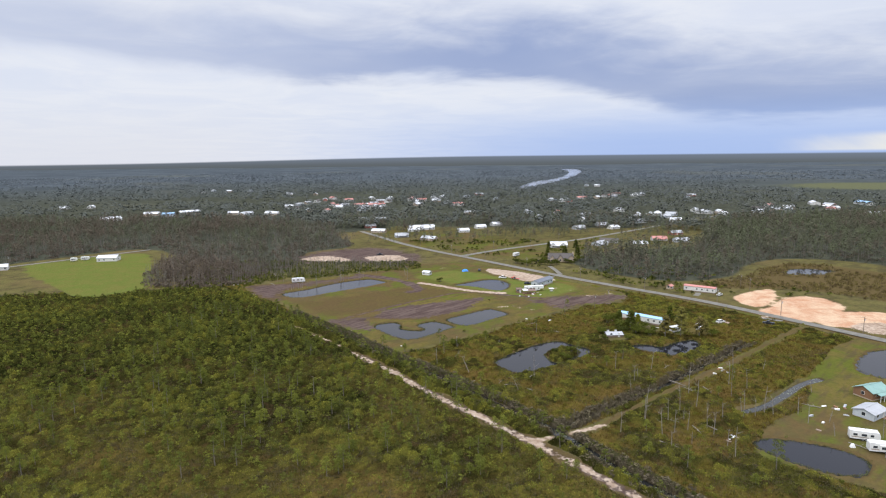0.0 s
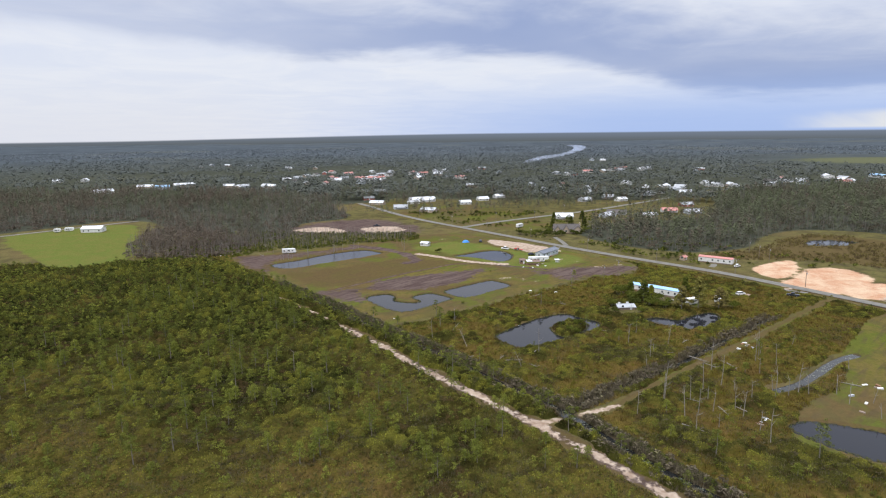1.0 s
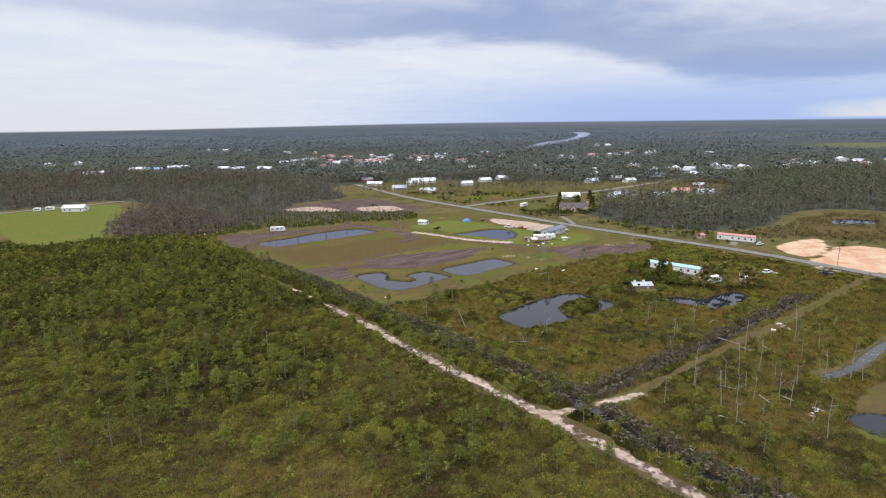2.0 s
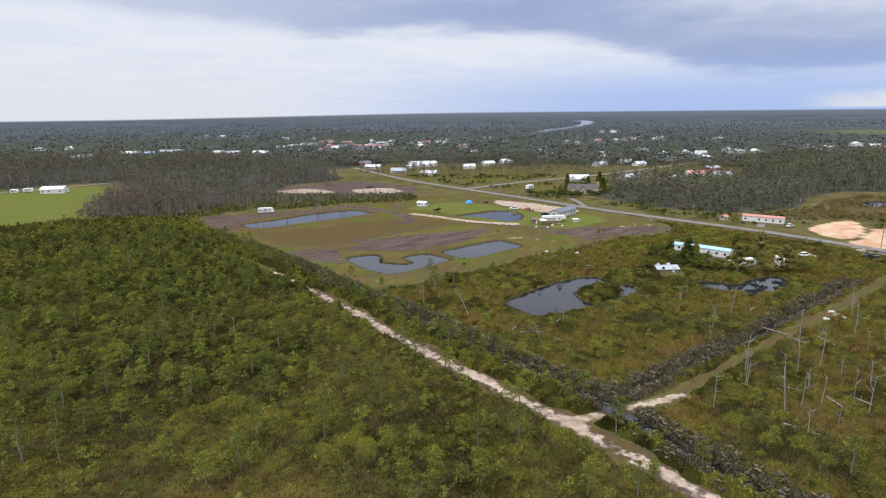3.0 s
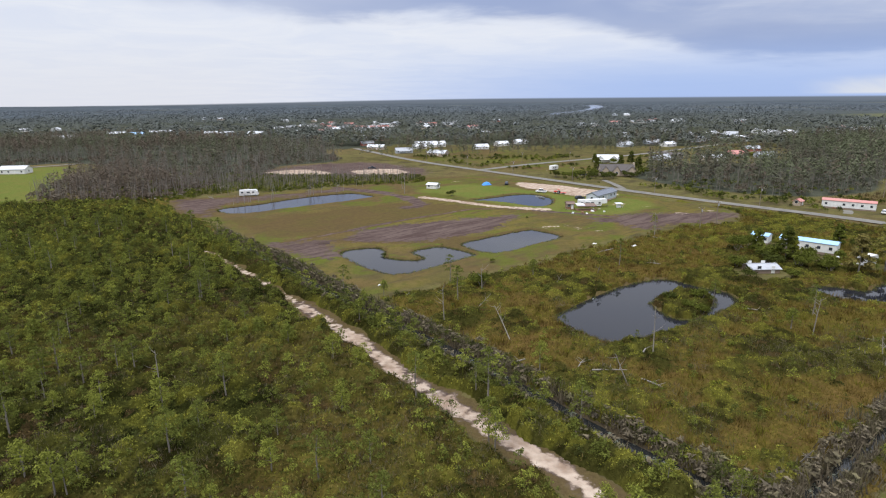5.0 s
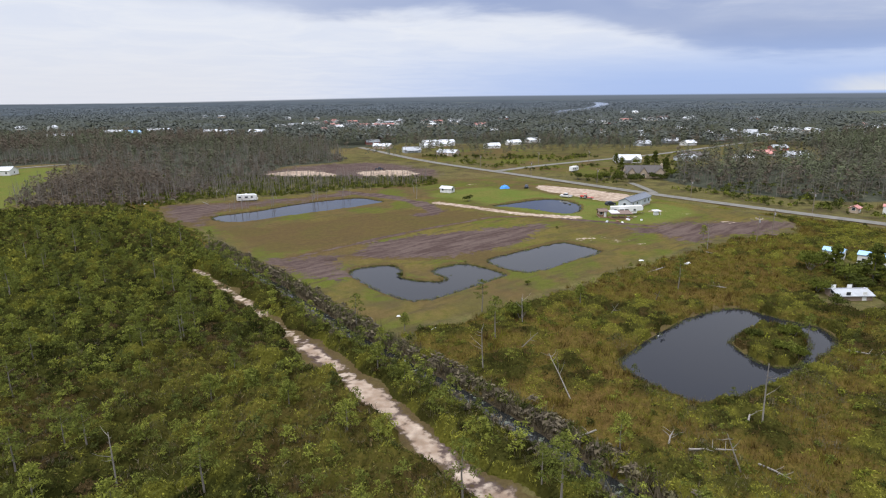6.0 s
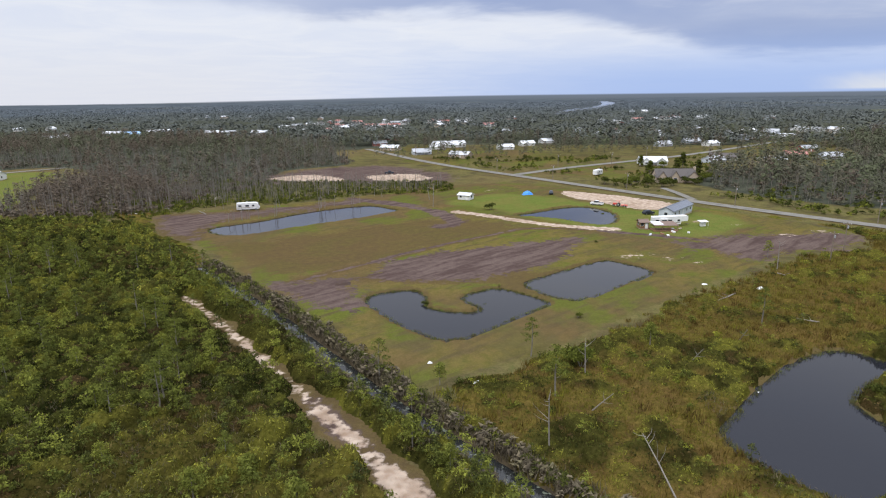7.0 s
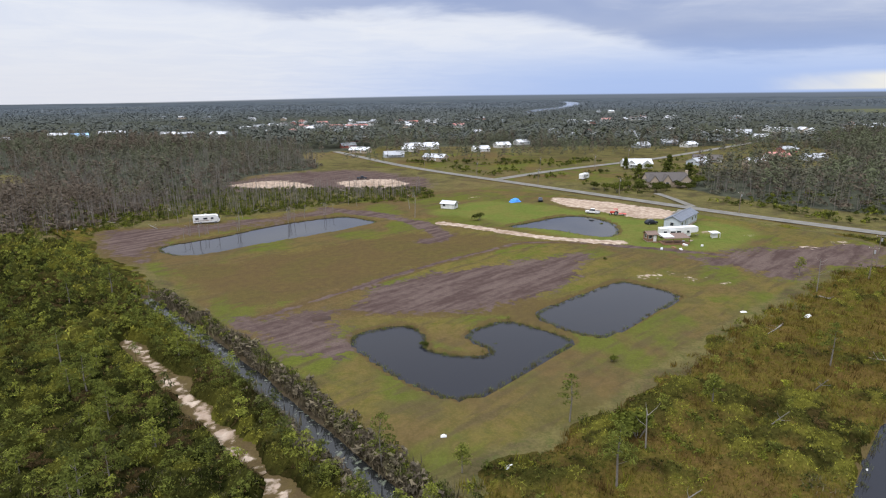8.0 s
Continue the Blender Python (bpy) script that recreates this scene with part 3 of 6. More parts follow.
for key, line, closed, half, soft in (
    ("lawn", FIELD, 1, 0, 4), ("lawn", E_LAWN, 1, 0, 6), ("meadow", MEADOW, 1, 0, 5), ("meadow", GREEN_YARD, 1, 0, 12), ("worn", WORN_BAND, 1, 0, 9), ("worn", DIRT_POND, 1, 2, 5), ("dirt", DIRT_POND, 1, -1, 9),
    ("dirt", DIRT_MAIN, 1, 0, 6), ("dirt", DIRT_WEST, 1, 0, 7), ("dirt", DIRT_EAST, 1, 0, 9), ("dirt", DIRT_LANE, 0, 3.5, 3), ("worn", RUT, 0, 2.2, 1.5), ("dirt", RUT, 0, 0.7, 1.2), ("dirt", RUT_E, 0, 1.6, 1.5), ("worn", LANE, 0, 0.6, 2), ("dirt", PAD_DIRT, 1, 0, 14),
    ("lawn", LANE, 0, 1.6, 3), ("lawn", ROAD, 0, 5, 3), ("worn", ROAD, 0, 4.5, 3), ("lawn", BRANCH, 0, 7, 4), ("worn", CLEAR_R, 1, 0, 12), ("sand", DRIVE, 0, 2.2, 1.2), ("sand", PAD, 1, 0, 2), ("sand", PAD_FAR, 1, 0, 3),
    ("sand", PAD_WEST, 1, 0, 4), ("sand", TRACK, 0, 0.3, 1.9), ("sand", TRACK_NEAR, 0, 0.9, 2.4), ("worn", TRACK_SEEN, 0, 3.5, 1.6), ("dirt", TRACK_NEAR, 0, 1.6, 2.2), ("worn", WORN_POND, 1, 0, 5), ("worn", TRACK, 0, 3.0, 2.0), ("sand", FORK, 0, 0.8, 1.2), ("sand", DRIVE_E, 0, 1.1, 1.2), ("lawn", DRIVE_E, 0, 12, 8), ("clay", PIT, 1, 2, 5), ("clay", PIT_CLAY, 1, 0, 3), ("clay", PIT_CLAY_E, 1, 0, 3),
    ("sand", PIT_WHITE, 1, 0, 3), ("wood", WOODS_L, 1, 0, 8), ("wood", WOODS_R, 1, 0, 8), ("mud", DITCH_A, 0, 2.6, 1.5), ("mud", DITCH_B, 0, 2.6, 1.5), ("mud", STREAM, 0, 1.5, 1.5)):
    masks[key] = np.maximum(masks[key], mask(line, bool(closed), half, soft))
for sx, sy, sr in SANDY_SPOTS:
    d = np.hypot((gx - sx) * 0.7, gy - sy)
    masks["sand"] = np.maximum(masks["sand"], np.clip(0.62 - d / (2 * sr), 0, 1) * 0.85)
for sx, sy, sr in ((8, 505, 25), (65, 575, 28), (-30, 640, 25), (20, 690, 32), (-40, 740, 30), (30, 620, 24), (60, 650, 20)):
    masks["lawn"] = np.maximum(masks["lawn"], np.clip(1.0 - np.hypot(gx - sx, gy - sy) / (2 * sr), 0, 1))
patchy = near(gx, gy, TRACK, False, 20) < 8
masks["sand"] *= np.where(patchy, 0.62 + 0.55 * value_noise(gx, gy, 5, 96) + 0.45 * value_noise(gx, gy, 2.2, 97), 1.0)
masks["sand"] *= 1 - 0.75 * np.clip((gy - 352) / 12, 0, 1) * (near(gx, gy, TRACK, False, 20) < 12)
shore = pond_depth(gx, gy)
masks["mud"] = np.maximum(masks["mud"], np.clip(0.7 - np.maximum(shore, 0) / 0.7, 0, 1) * (shore < 2))
masks["worn"] = np.maximum(masks["worn"], np.clip(1.3 - shore / 2.2, 0, 1) * (shore < 4))
masks["lawn"] *= np.clip(shore / 1.2, 0, 1)
masks["wood"] = np.maximum(masks["wood"], np.clip((gy - 700 - 60 * value_noise(gx, gy, 60, 9)) / 60, 0, 1) * (masks["lawn"] < 0.2))
masks["wood"] = np.maximum(masks["wood"], np.clip((np.abs(gx) - 420) / 60, 0, 1) * (gy > 380))
thicket = (gx < 62 - (gy - 166) * 0.80 - 6) & (gx > -330) & (gy < 425)
masks["wood"] = np.maximum(masks["wood"], thicket * np.clip((gy - 235) / 60, 0, 0.9) * (masks["sand"] < 0.05))
# share of the painted haze colour, growing with distance
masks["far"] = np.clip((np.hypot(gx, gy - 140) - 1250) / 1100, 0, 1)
masks["marsh"] = np.clip(1.1 - np.hypot((gx - 1150) / 430, (gy - 1560) / 300), 0, 1)
nx = len(xs)
idx = np.arange(len(gx)).reshape(len(ys), nx)
quads = np.stack([idx[:-1, :-1], idx[:-1, 1:], idx[1:, 1:], idx[1:, :-1]], -1).reshape(-1, 4)
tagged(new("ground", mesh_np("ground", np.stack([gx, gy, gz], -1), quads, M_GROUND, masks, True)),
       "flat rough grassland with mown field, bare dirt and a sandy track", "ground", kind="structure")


# ---------------------------------------------------------------- water and roads
def sheet(name, line, z, mat, label, swell=3.0):
    """A flat sheet of water that runs in under its banks."""
    b = bmesh.new()
    t = np.roll(line, -1, 0) - np.roll(line, 1, 0)
    nrm = np.stack([t[:, 1], -t[:, 0]], -1) / np.maximum(np.linalg.norm(t, axis=1), 1e-6)[:, None]
    area = np.sum(line[:, 0] * np.roll(line[:, 1], -1) - line[:, 1] * np.roll(line[:, 0], -1))
    pts = line + nrm * swell * (1 if area > 0 else -1)
    b.faces.new([b.verts.new((x, y, z)) for x, y in pts])
    bmesh.ops.triangulate(b, faces=b.faces[:])
    bmesh.ops.recalc_face_normals(b, faces=b.faces[:])
    if sum(f.normal.z for f in b.faces) < 0:
        bmesh.ops.reverse_faces(b, faces=b.faces[:])
    me = bpy.data.meshes.new(name)
    b.to_mesh(me)
    b.free()
    me.materials.append(mat)
    return tagged(new(name, me), label, "water", kind="structure")


def ribbon(name, line, half, lift, mat, label, category, kind="structure", ragged=0.0):
    """A strip of road or water along a line, laid on the ground or at a level."""
    line = np.array(line)
    t = np.gradient(line, axis=0)
    nrm = np.stack([-t[:, 1], t[:, 0]], -1) / np.linalg.norm(t, axis=1)[:, None]
    rows = []
    for s in (-1, -0.5, 0, 0.5, 1):
        w = half * s * (1 + ragged * (value_noise(line[:, 0] + 40 * s, line[:, 1], 6, 11) - 0.5))
        q = line + nrm * np.asarray(w)[..., None] if np.ndim(w) else line + nrm * w
        z = np.full(len(q), lift) if isinstance(lift, float) and lift < 0 else np.full(len(q), 0.0) + lift + 0.03 * (1 - abs(s))
        rows.append(np.column_stack([q, z]))
    v = np.concatenate(rows)
    k = len(line)
    q = [(r * k + i, r * k + i + 1, (r + 1) * k + i + 1, (r + 1) * k + i) for r in range(4) for i in range(k - 1)]
    return tagged(new(name, mesh_np(name, v, np.array(q)[:, ::-1], mat, None, True)), label, category, kind=kind)


for line, label in ((POND_L, "dark still pond with a grassy spit in the mown field"), (POND_SQ, "dark square pond in the mown field"), (POND_LONG, "long grey pond mirroring dead trunks"),
                    (POND_NE, "small dark pond beside the sand drive"), (POND_BIG, "dark pond with an overgrown island in scrubland"), (POND_HOUSE, "black pond under trees beside the blue-roofed home"),
                    (POND_SE, "grey pond beside parked white trailers"), (POND_E, "square grey pond on a green lawn"), (POND_FAR, "dark pond in a woodland clearing")):
    sheet("pond", line, -0.6, M_WATER, label)
sheet("river", RIVER, 1.5, M_RIVER, "pale winding river through far dark woods", 0.0)
ribbon("ditch_water", DITCH_A, 2.6, -0.75, M_DITCH, "dark ditch water with floating pale lily pads", "water")
ribbon("ditch_water", DITCH_B, 1.5, -0.85, M_DITCH, "narrow black ditch water under dead brush", "water")
ribbon("stream", STREAM, 2.6, -0.7, M_DITCH, "shallow muddy stream across the lawn", "water")
ribbon("road", ROAD, 3.1, 0.22, M_ROAD, "straight grey two-lane country road", "road")
ribbon("road", BRANCH, 3.0, 0.24, M_ROAD, "grey side road towards the village", "road")
ribbon("road", LAWN_ROAD, 2.6, 0.22, M_ROAD, "narrow grey road along the wood's edge", "road")
for a, b in (((176, 346), (168, 352)), ((155, 404), (160, 412)), ((72, 460), (78, 468)), ((85, 474), (83, 508))):
    ribbon("driveway", curve([a, ((a[0] + b[0]) / 2 + 0.6, (a[1] + b[1]) / 2), b], False), 1.7, 0.2, M_ROAD, "short pale gravel driveway off the road", "driveway")


# ---------------------------------------------------------------- plants
rng = np.random.default_rng(7)


def leaf_cloud(n, center, radius, size, r, up=0.5, slim=0.46):
    """2 n narrow leaf sprays (triangles) in an ellipsoid shell; returns (2 n, 3, 3)."""
    n *= 2
    d = r.normal(size=(n, 3))
    d /= np.linalg.norm(d, axis=1)[:, None]
    d[:, 2] = np.where(d[:, 2] < -0.25, -d[:, 2] * 0.6, d[:, 2])
    p = np.array(center) + d * np.array(radius) * (0.5 + 0.55 * r.random((n, 1)))
    nrm = d + r.normal(size=(n, 3)) * 0.75 + np.array((0, 0, up))
    nrm /= np.linalg.norm(nrm, axis=1)[:, None]
    a = np.cross(nrm, r.normal(size=(n, 3)))
    a /= np.linalg.norm(a, axis=1)[:, None]
    b = np.cross(nrm, a)
    s = size * (0.6 + 0.8 * r.random((n, 1)))
    k = slim * (0.7 + 0.6 * r.random((n, 1)))
    return np.stack([p - a * s - b * s * k, p - a * s * 0.6 + b * s * k, p + a * s + d * s * 0.25], 1)


def stalk(a, b, ra, rb, n=3):
    """A tapered stem as triangles (2 n, 3, 3)."""
    a, b = np.array(a, float), np.array(b, float)
    ang = np.arange(n) * math.tau / n
    ring = np.stack([np.cos(ang), np.sin(ang), np.zeros(n)], -1)
    lo, hi = a + ring * ra, b + ring * rb
    return np.concatenate([np.stack([lo, np.roll(lo, -1, 0), np.roll(hi, -1, 0)], 1), np.stack([lo, np.roll(hi, -1, 0), hi], 1)])


def bush_shape(seed, n=27, size=0.2, lobes=3):
    """A shrub about 1 m in radius and 1.4 m high: a few uneven lobes."""
    r = np.random.default_rng(seed)
    out = []
    for k in range(lobes):
        c = (r.normal() * 0.42, r.normal() * 0.42, 0.45 + 0.35 * r.random())
        out.append(leaf_cloud(n // lobes, c, (0.55, 0.55, 0.62), size, r))
    return np.concatenate(out)


def brush_shape(seed, n=18):
    """Upright thin brush and tall grass: narrow blades leaning outwards."""
    r = np.random.default_rng(seed)
    p = r.normal(size=(n, 3)) * (0.5, 0.5, 0)
    ang = r.random(n) * math.tau
    side = np.stack([np.cos(ang), np.sin(ang), np.zeros(n)], -1) * (0.05 + 0.06 * r.random((n, 1)))
    top = p + np.stack([r.normal(size=n) * 0.3, r.normal(size=n) * 0.3, 0.7 + 0.7 * r.random(n)], -1)
    return np.stack([p - side, p + side, top], 1)


def pine_shape(seed, clumps=7, leaves=9, size=0.36, height=5.0, bare=0.35, puff=0.62):
    """Crown of a young pine: tufted clumps round a thin stem."""
    r = np.random.default_rng(seed)
    out = []
    for k in range(clumps):
        t = bare + (1 - bare) * (k + 0.5) / clumps
        reach = (1.15 - t) * height * 0.26 + 0.15
        a = k * 2.4 + r.random()
        out.append(leaf_cloud(leaves, (math.cos(a) * reach, math.sin(a) * reach, t * height + 0.1), (puff, puff, puff * 0.7), size, r))
    out.append(leaf_cloud(leaves, (0, 0, height), (0.45, 0.45, 0.6), size, r))
    return np.concatenate(out)


def scatter(shapes, xy, scale, tint, seed, z=None, squash=None):
    """Places random shapes at plan points; returns verts, quads and tints."""
    r = np.random.default_rng(seed)
    pick = r.integers(0, len(shapes), len(xy))
    turn = r.random(len(xy)) * math.tau
    z = ground_height(xy[:, 0], xy[:, 1]) - 0.08 if z is None else z
    tall = scale if squash is None else scale * squash
    vs, ts = [], []
    for k, shape in enumerate(shapes):
        i = np.nonzero(pick == k)[0]
        if not len(i):
            continue
        c, s = np.cos(turn[i]), np.sin(turn[i])
        flat = shape.reshape(-1, 3)
        x = (flat[None, :, 0] * c[:, None] - flat[None, :, 1] * s[:, None]) * scale[i, None] + xy[i, 0, None]
        y = (flat[None, :, 0] * s[:, None] + flat[None, :, 1] * c[:, None]) * scale[i, None] + xy[i, 1, None]
        h = flat[None, :, 2] * tall[i, None] + z[i, None]
        vs.append(np.stack([x, y, h], -1).reshape(-1, 3))
        ts.append(np.repeat(tint[i], len(flat)))
    v, t = np.concatenate(vs), np.concatenate(ts)
    q = np.arange(len(v)).reshape(-1, 3)
    return v, np.column_stack([q, q[:, 2]]), t


def stuff(name, shapes, xy, scale, tint, mat, seed, label, category, squash=None):
    if not len(xy):
        return None
    v, q, t = scatter(shapes, xy, scale, tint, seed, None, squash)
    return tagged(new(name, mesh_np(name, v, q, mat, {"tint": t})), label, category, kind="stuff")


def sprinkle(n, x0, x1, y0, y1, seed):
    r = np.random.default_rng(seed)
    return np.column_stack([x0 + (x1 - x0) * r.random(n), y0 + (y1 - y0) * r.random(n)])


def side_of(xy, line):
    """True left of an open line (seen along it)."""
    best, out = np.full(len(xy), 1e9), np.zeros(len(xy), bool)
    for (ax, ay), (bx, by) in zip(line[:-1], line[1:]):
        ex, ey = bx - ax, by - ay
        s = np.clip(((xy[:, 0] - ax) * ex + (xy[:, 1] - ay) * ey) / (ex * ex + ey * ey), 0, 1)
        d = np.hypot(xy[:, 0] - ax - s * ex, xy[:, 1] - ay - s * ey)
        left = ex * (xy[:, 1] - ay) - ey * (xy[:, 0] - ax) > 0
        out = np.where(d < best, left, out)
        best = np.minimum(best, d)
    return out


def off(xy, line, gap, closed=False):
    return near(xy[:, 0], xy[:, 1], line, closed, 60) > gap


def clear_of_works(xy):
    """Keeps plants off water, roads, tracks and bare ground."""
    ok = pond_depth(xy[:, 0], xy[:, 1]) > 0.3
    for line, gap in ((TRACK, 2.5), (FORK, 2.0), (LANE, 2.6), (ROAD, 6.0), (BRANCH, 6.0), (LAWN_ROAD, 5.0), (DITCH_A, 1.6), (DITCH_B, 0.8), (STREAM, 2.0), (DRIVE, 4.0)):
        ok &= off(xy, line, gap)
    for line in (PIT, PIT_CLAY, PIT_CLAY_E, PIT_WHITE, PAD, MEADOW):
        ok &= off(xy, line, 1.0, True)
    return ok


BUSHES = [bush_shape(k) for k in range(8)]
BUSHES_LIGHT = [bush_shape(20 + k, 20, 0.27, 2) for k in range(6)]
BRUSH = [brush_shape(40 + k) for k in range(6)]
LOW_PINES = [np.concatenate([pine_shape(60 + k, 4, 14, 0.17, 3.0 + 0.35 * k, 0.45), stalk((0, 0, 0), (0, 0, 3.0 + 0.35 * k), 0.05, 0.02)]) for k in range(5)]
SLIM_PINES = [np.concatenate([pine_shape(65 + k, 3, 7, 0.27, 3.4, 0.45), stalk((0, 0, 0), (0, 0, 3.2), 0.06, 0.02)]) for k in range(5)]

# wild ground: a cover of domed bushes, with leaf sprays growing out of it
def domes(x, y, cell, seed):
    """Bush-like domes on a jittered grid: height 0 to 1.3, and a tint for each bush."""
    q = np.random.default_rng(seed).random((4, 128, 128))
    i, j = np.floor(x / cell).astype(int), np.floor(y / cell).astype(int)
    best, tone = np.zeros(len(x)), np.full(len(x), 0.3)
    for di in (-1, 0, 1):
        for dj in (-1, 0, 1):
            ci, cj = i + di, j + dj
            r0, r1, r2, r3 = (q[k][ci % 128, cj % 128] for k in range(4))
            reach = cell * (0.5 + 0.45 * r2)
            d2 = ((x - (ci + 0.1 + 0.8 * r0) * cell) ** 2 + (y - (cj + 0.1 + 0.8 * r1) * cell) ** 2) / reach**2
            h = (0.45 + 0.85 * r2 * r3**0.5) * np.sqrt(np.clip(1 - d2, 0, 1))
            tone = np.where(h > best, r3, tone)
            best = np.maximum(best, h)
    return best, tone


def wild(x, y):
    """Height of the wild growth over the ground, its tint, how dry it is and where it grows."""
    xy = np.column_stack([x, y])
    d_track, d_ditch = near(x, y, TRACK, False, 60), near(x, y, DITCH_A, False, 60)
    w_side, w_ditch, w_road = side_of(xy, TRACK), side_of(xy, DITCH_A), side_of(xy, ROAD)
    in_w = w_side & (y < 430 + 0.15 * (x + 200)) & (np.abs(x + 15) < (y - 40) * 0.95 + 14)
    in_h = ~w_side & w_ditch & (d_track < 40)
    in_e = ~w_ditch & w_road & (x < (y - 60) * 0.95 + 32)
    lush = np.clip((y - 215) / 100 + 0.25, 0, 1)
    ragged = value_noise(x, y, 3.7, 91) - 0.5 + 0.8 * (value_noise(x, y, 9, 92) - 0.5)
    edge = np.minimum.reduce([(d_track - np.where(y < 300, 2.8, 1.6) - 2.0 * ragged + 0.9 * np.clip(y - 347, 0, 9)) / 1.2, (d_ditch - 2.2 - 0.8 * ragged) / 0.9, (near(x, y, FORK, False, 30) - 1.5) / 1.2, (near(x, y, LANE, False, 60) - 1.0 - 1.4 * ragged) / 1.8, (near(x, y, DITCH_B, False, 40) - 1.2) / 1.2, (pond_depth(x, y) - 0.5) / 1.0,
                              (near(x, y, ROAD, False, 60) - 8) / 3, (near(x, y, FIELD, True, 60) - 0.5 - 3.5 * ragged) / 6, (near(x, y, E_LAWN, True, 60) + 3) / 2, (near(x, y, MEADOW, True, 60) - 1) / 2, (near(x, y, DIRT_POND, True, 60) - 1) / 2, (near(x, y, STREAM, False, 30) - 2) / 2])
    for hx, hy, hr in YARDS:
        edge = np.minimum(edge, (np.hypot(x - hx, y - hy) - hr) / 1.5)
    edge = np.clip(edge, 0, 1)
    big, tone_b = domes(x, y, 2.5, 81)
    small, tone_s = domes(x + 3, y + 5, 1.35, 82)
    h = np.maximum(big, small * 0.62)
    tone = np.where(big > small * 0.62, tone_b, tone_s)
    patch = value_noise(x, y, 31, 23) * 0.55 + value_noise(x, y, 8, 24) * 0.45
    lump = value_noise(x, y, 15, 26) * 0.40 + value_noise(x, y, 5.5, 27) * 0.35 + value_noise(x, y, 2.6, 28) * 0.25
    isl = near(x, y, ISLAND, True, 5) < -0.3
    bushy = np.where(in_e, np.clip((lump - 0.42) * 5.0, 0.08, 1), 1.0)
    bushy = np.where(isl, 1.0, bushy)
    tall = np.where(in_w, 1.35 + 1.9 * lush * np.clip(0.5 + patch, 0.6, 1.2), np.where(in_h, 2.5, 1.6))
    height = h * tall * bushy
    tint = np.clip(0.92 * tone + 0.7 * (patch - 0.42) - 0.13 * lush * in_w, 0, 1)
    dry = np.where(in_e, np.clip(1.15 - bushy, 0, 1), np.where(in_h, 0.1, np.clip(0.56 - 0.56 * lush + 0.9 * (value_noise(x, y, 19, 73) - 0.5), 0, 0.9)))
    return height, tint, dry, edge, in_w | in_h | in_e, in_e & (bushy < 0.3)


YARDS = ((57, 424, 3), (80, 322, 6.5), (106, 346, 9), (96, 356, 5), (113, 329, 4), (125, 330, 5), (143, 345, 4), (104, 335, 4))
mxs, mys = np.arange(-335, 216, 0.78), np.arange(166, 452, 0.78)
mx, my = [a.ravel() for a in np.meshgrid(mxs, mys)]
high, tint, dry, edge, cover, _ = wild(mx, my)
mz = ground_height(mx, my) + (0.06 + 0.88 * high) * edge - 0.3 * (1 - edge) + (rng.random(len(mx)) - 0.5) * 0.22 * edge
cover &= edge > 0
ids = np.arange(len(mx)).reshape(len(mys), -1)
mq = np.stack([ids[:-1, :-1], ids[:-1, 1:], ids[1:, 1:], ids[1:, :-1]], -1).reshape(-1, 4)
mq = mq[cover[mq].any(axis=1)]
seen_ids, flat_q = np.unique(mq, return_inverse=True)
tagged(new("low_brush", mesh_np("low_brush", np.column_stack([mx, my, mz])[seen_ids], flat_q.reshape(-1, 4), M_MAT, {"tint": tint[seen_ids], "dry": dry[seen_ids]}, False)), "low green and brown brush covering wild ground", "brush", kind="stuff")


def sprays(name, n, bounds, seed, size, mat, label, category, in_west, pick, blades=3, thin=0.34, upright=0.7):
    """Leaf sprays on the wild cover: a few narrow triangles at each of many points."""
    xy = sprinkle(n, *bounds, seed)
    xy = xy[(np.abs(xy[:, 0] + 15) < (xy[:, 1] - 40) * 0.95 + 16) & (near(xy[:, 0], xy[:, 1], FIELD, True, 10) > 0) & (side_of(xy, DITCH_A) == in_west) & side_of(xy, ROAD)]
    height, tint, dry, edge, cover, open_grass = wild(xy[:, 0], xy[:, 1])
    ok = pick(xy, height, dry, open_grass) & cover & (edge > 0.45)
    xy, height, tint, edge = xy[ok], height[ok], tint[ok], edge[ok]
    r = np.random.default_rng(seed + 1)
    p = np.column_stack([xy, ground_height(xy[:, 0], xy[:, 1]) + (0.02 + 0.88 * height) * edge])
    m = len(p)
    out = []
    for k in range(blades):
        d = r.normal(size=(m, 3)) * 0.6 + np.array((0, 0, upright))
        d /= np.linalg.norm(d, axis=1)[:, None]
        side = np.cross(d, r.normal(size=(m, 3)))
        side /= np.linalg.norm(side, axis=1)[:, None]
        s = size * (0.6 + 0.8 * r.random((m, 1)))
        q = p + r.normal(size=(m, 3)) * size * 0.45
        out.append(np.stack([q - side * s * thin - d * s * 0.3, q + side * s * thin, q + d * s], 1))
    v = np.stack(out, 1).reshape(-1, 3)
    q = np.arange(len(v)).reshape(-1, 3)
    t = np.repeat(np.clip(tint + 0.12 * r.normal(size=m), 0, 1), 3 * blades)
    return tagged(new(name, mesh_np(name, v, np.column_stack([q, q[:, 2]]), mat, {"tint": t})), label, category, kind="stuff")


west_of = lambda xy: side_of(xy, DITCH_A)
sprays("scrub", 310000, (-170, 75, 168, 345), 31, 0.29, M_SCRUB, "dense wild scrub of low green bushes", "scrub", True, lambda xy, h, dry, og: (h > 0.5) & (rng.random(len(xy)) > dry * 0.6))
sprays("scrub", 64000, (-335, -40, 250, 440), 34, 0.66, M_SCRUB, "dense dark green scrub towards the meadow", "scrub", True, lambda xy, h, dry, og: (h > 0.3) & ((xy[:, 1] > 345) | (xy[:, 0] < -170)))
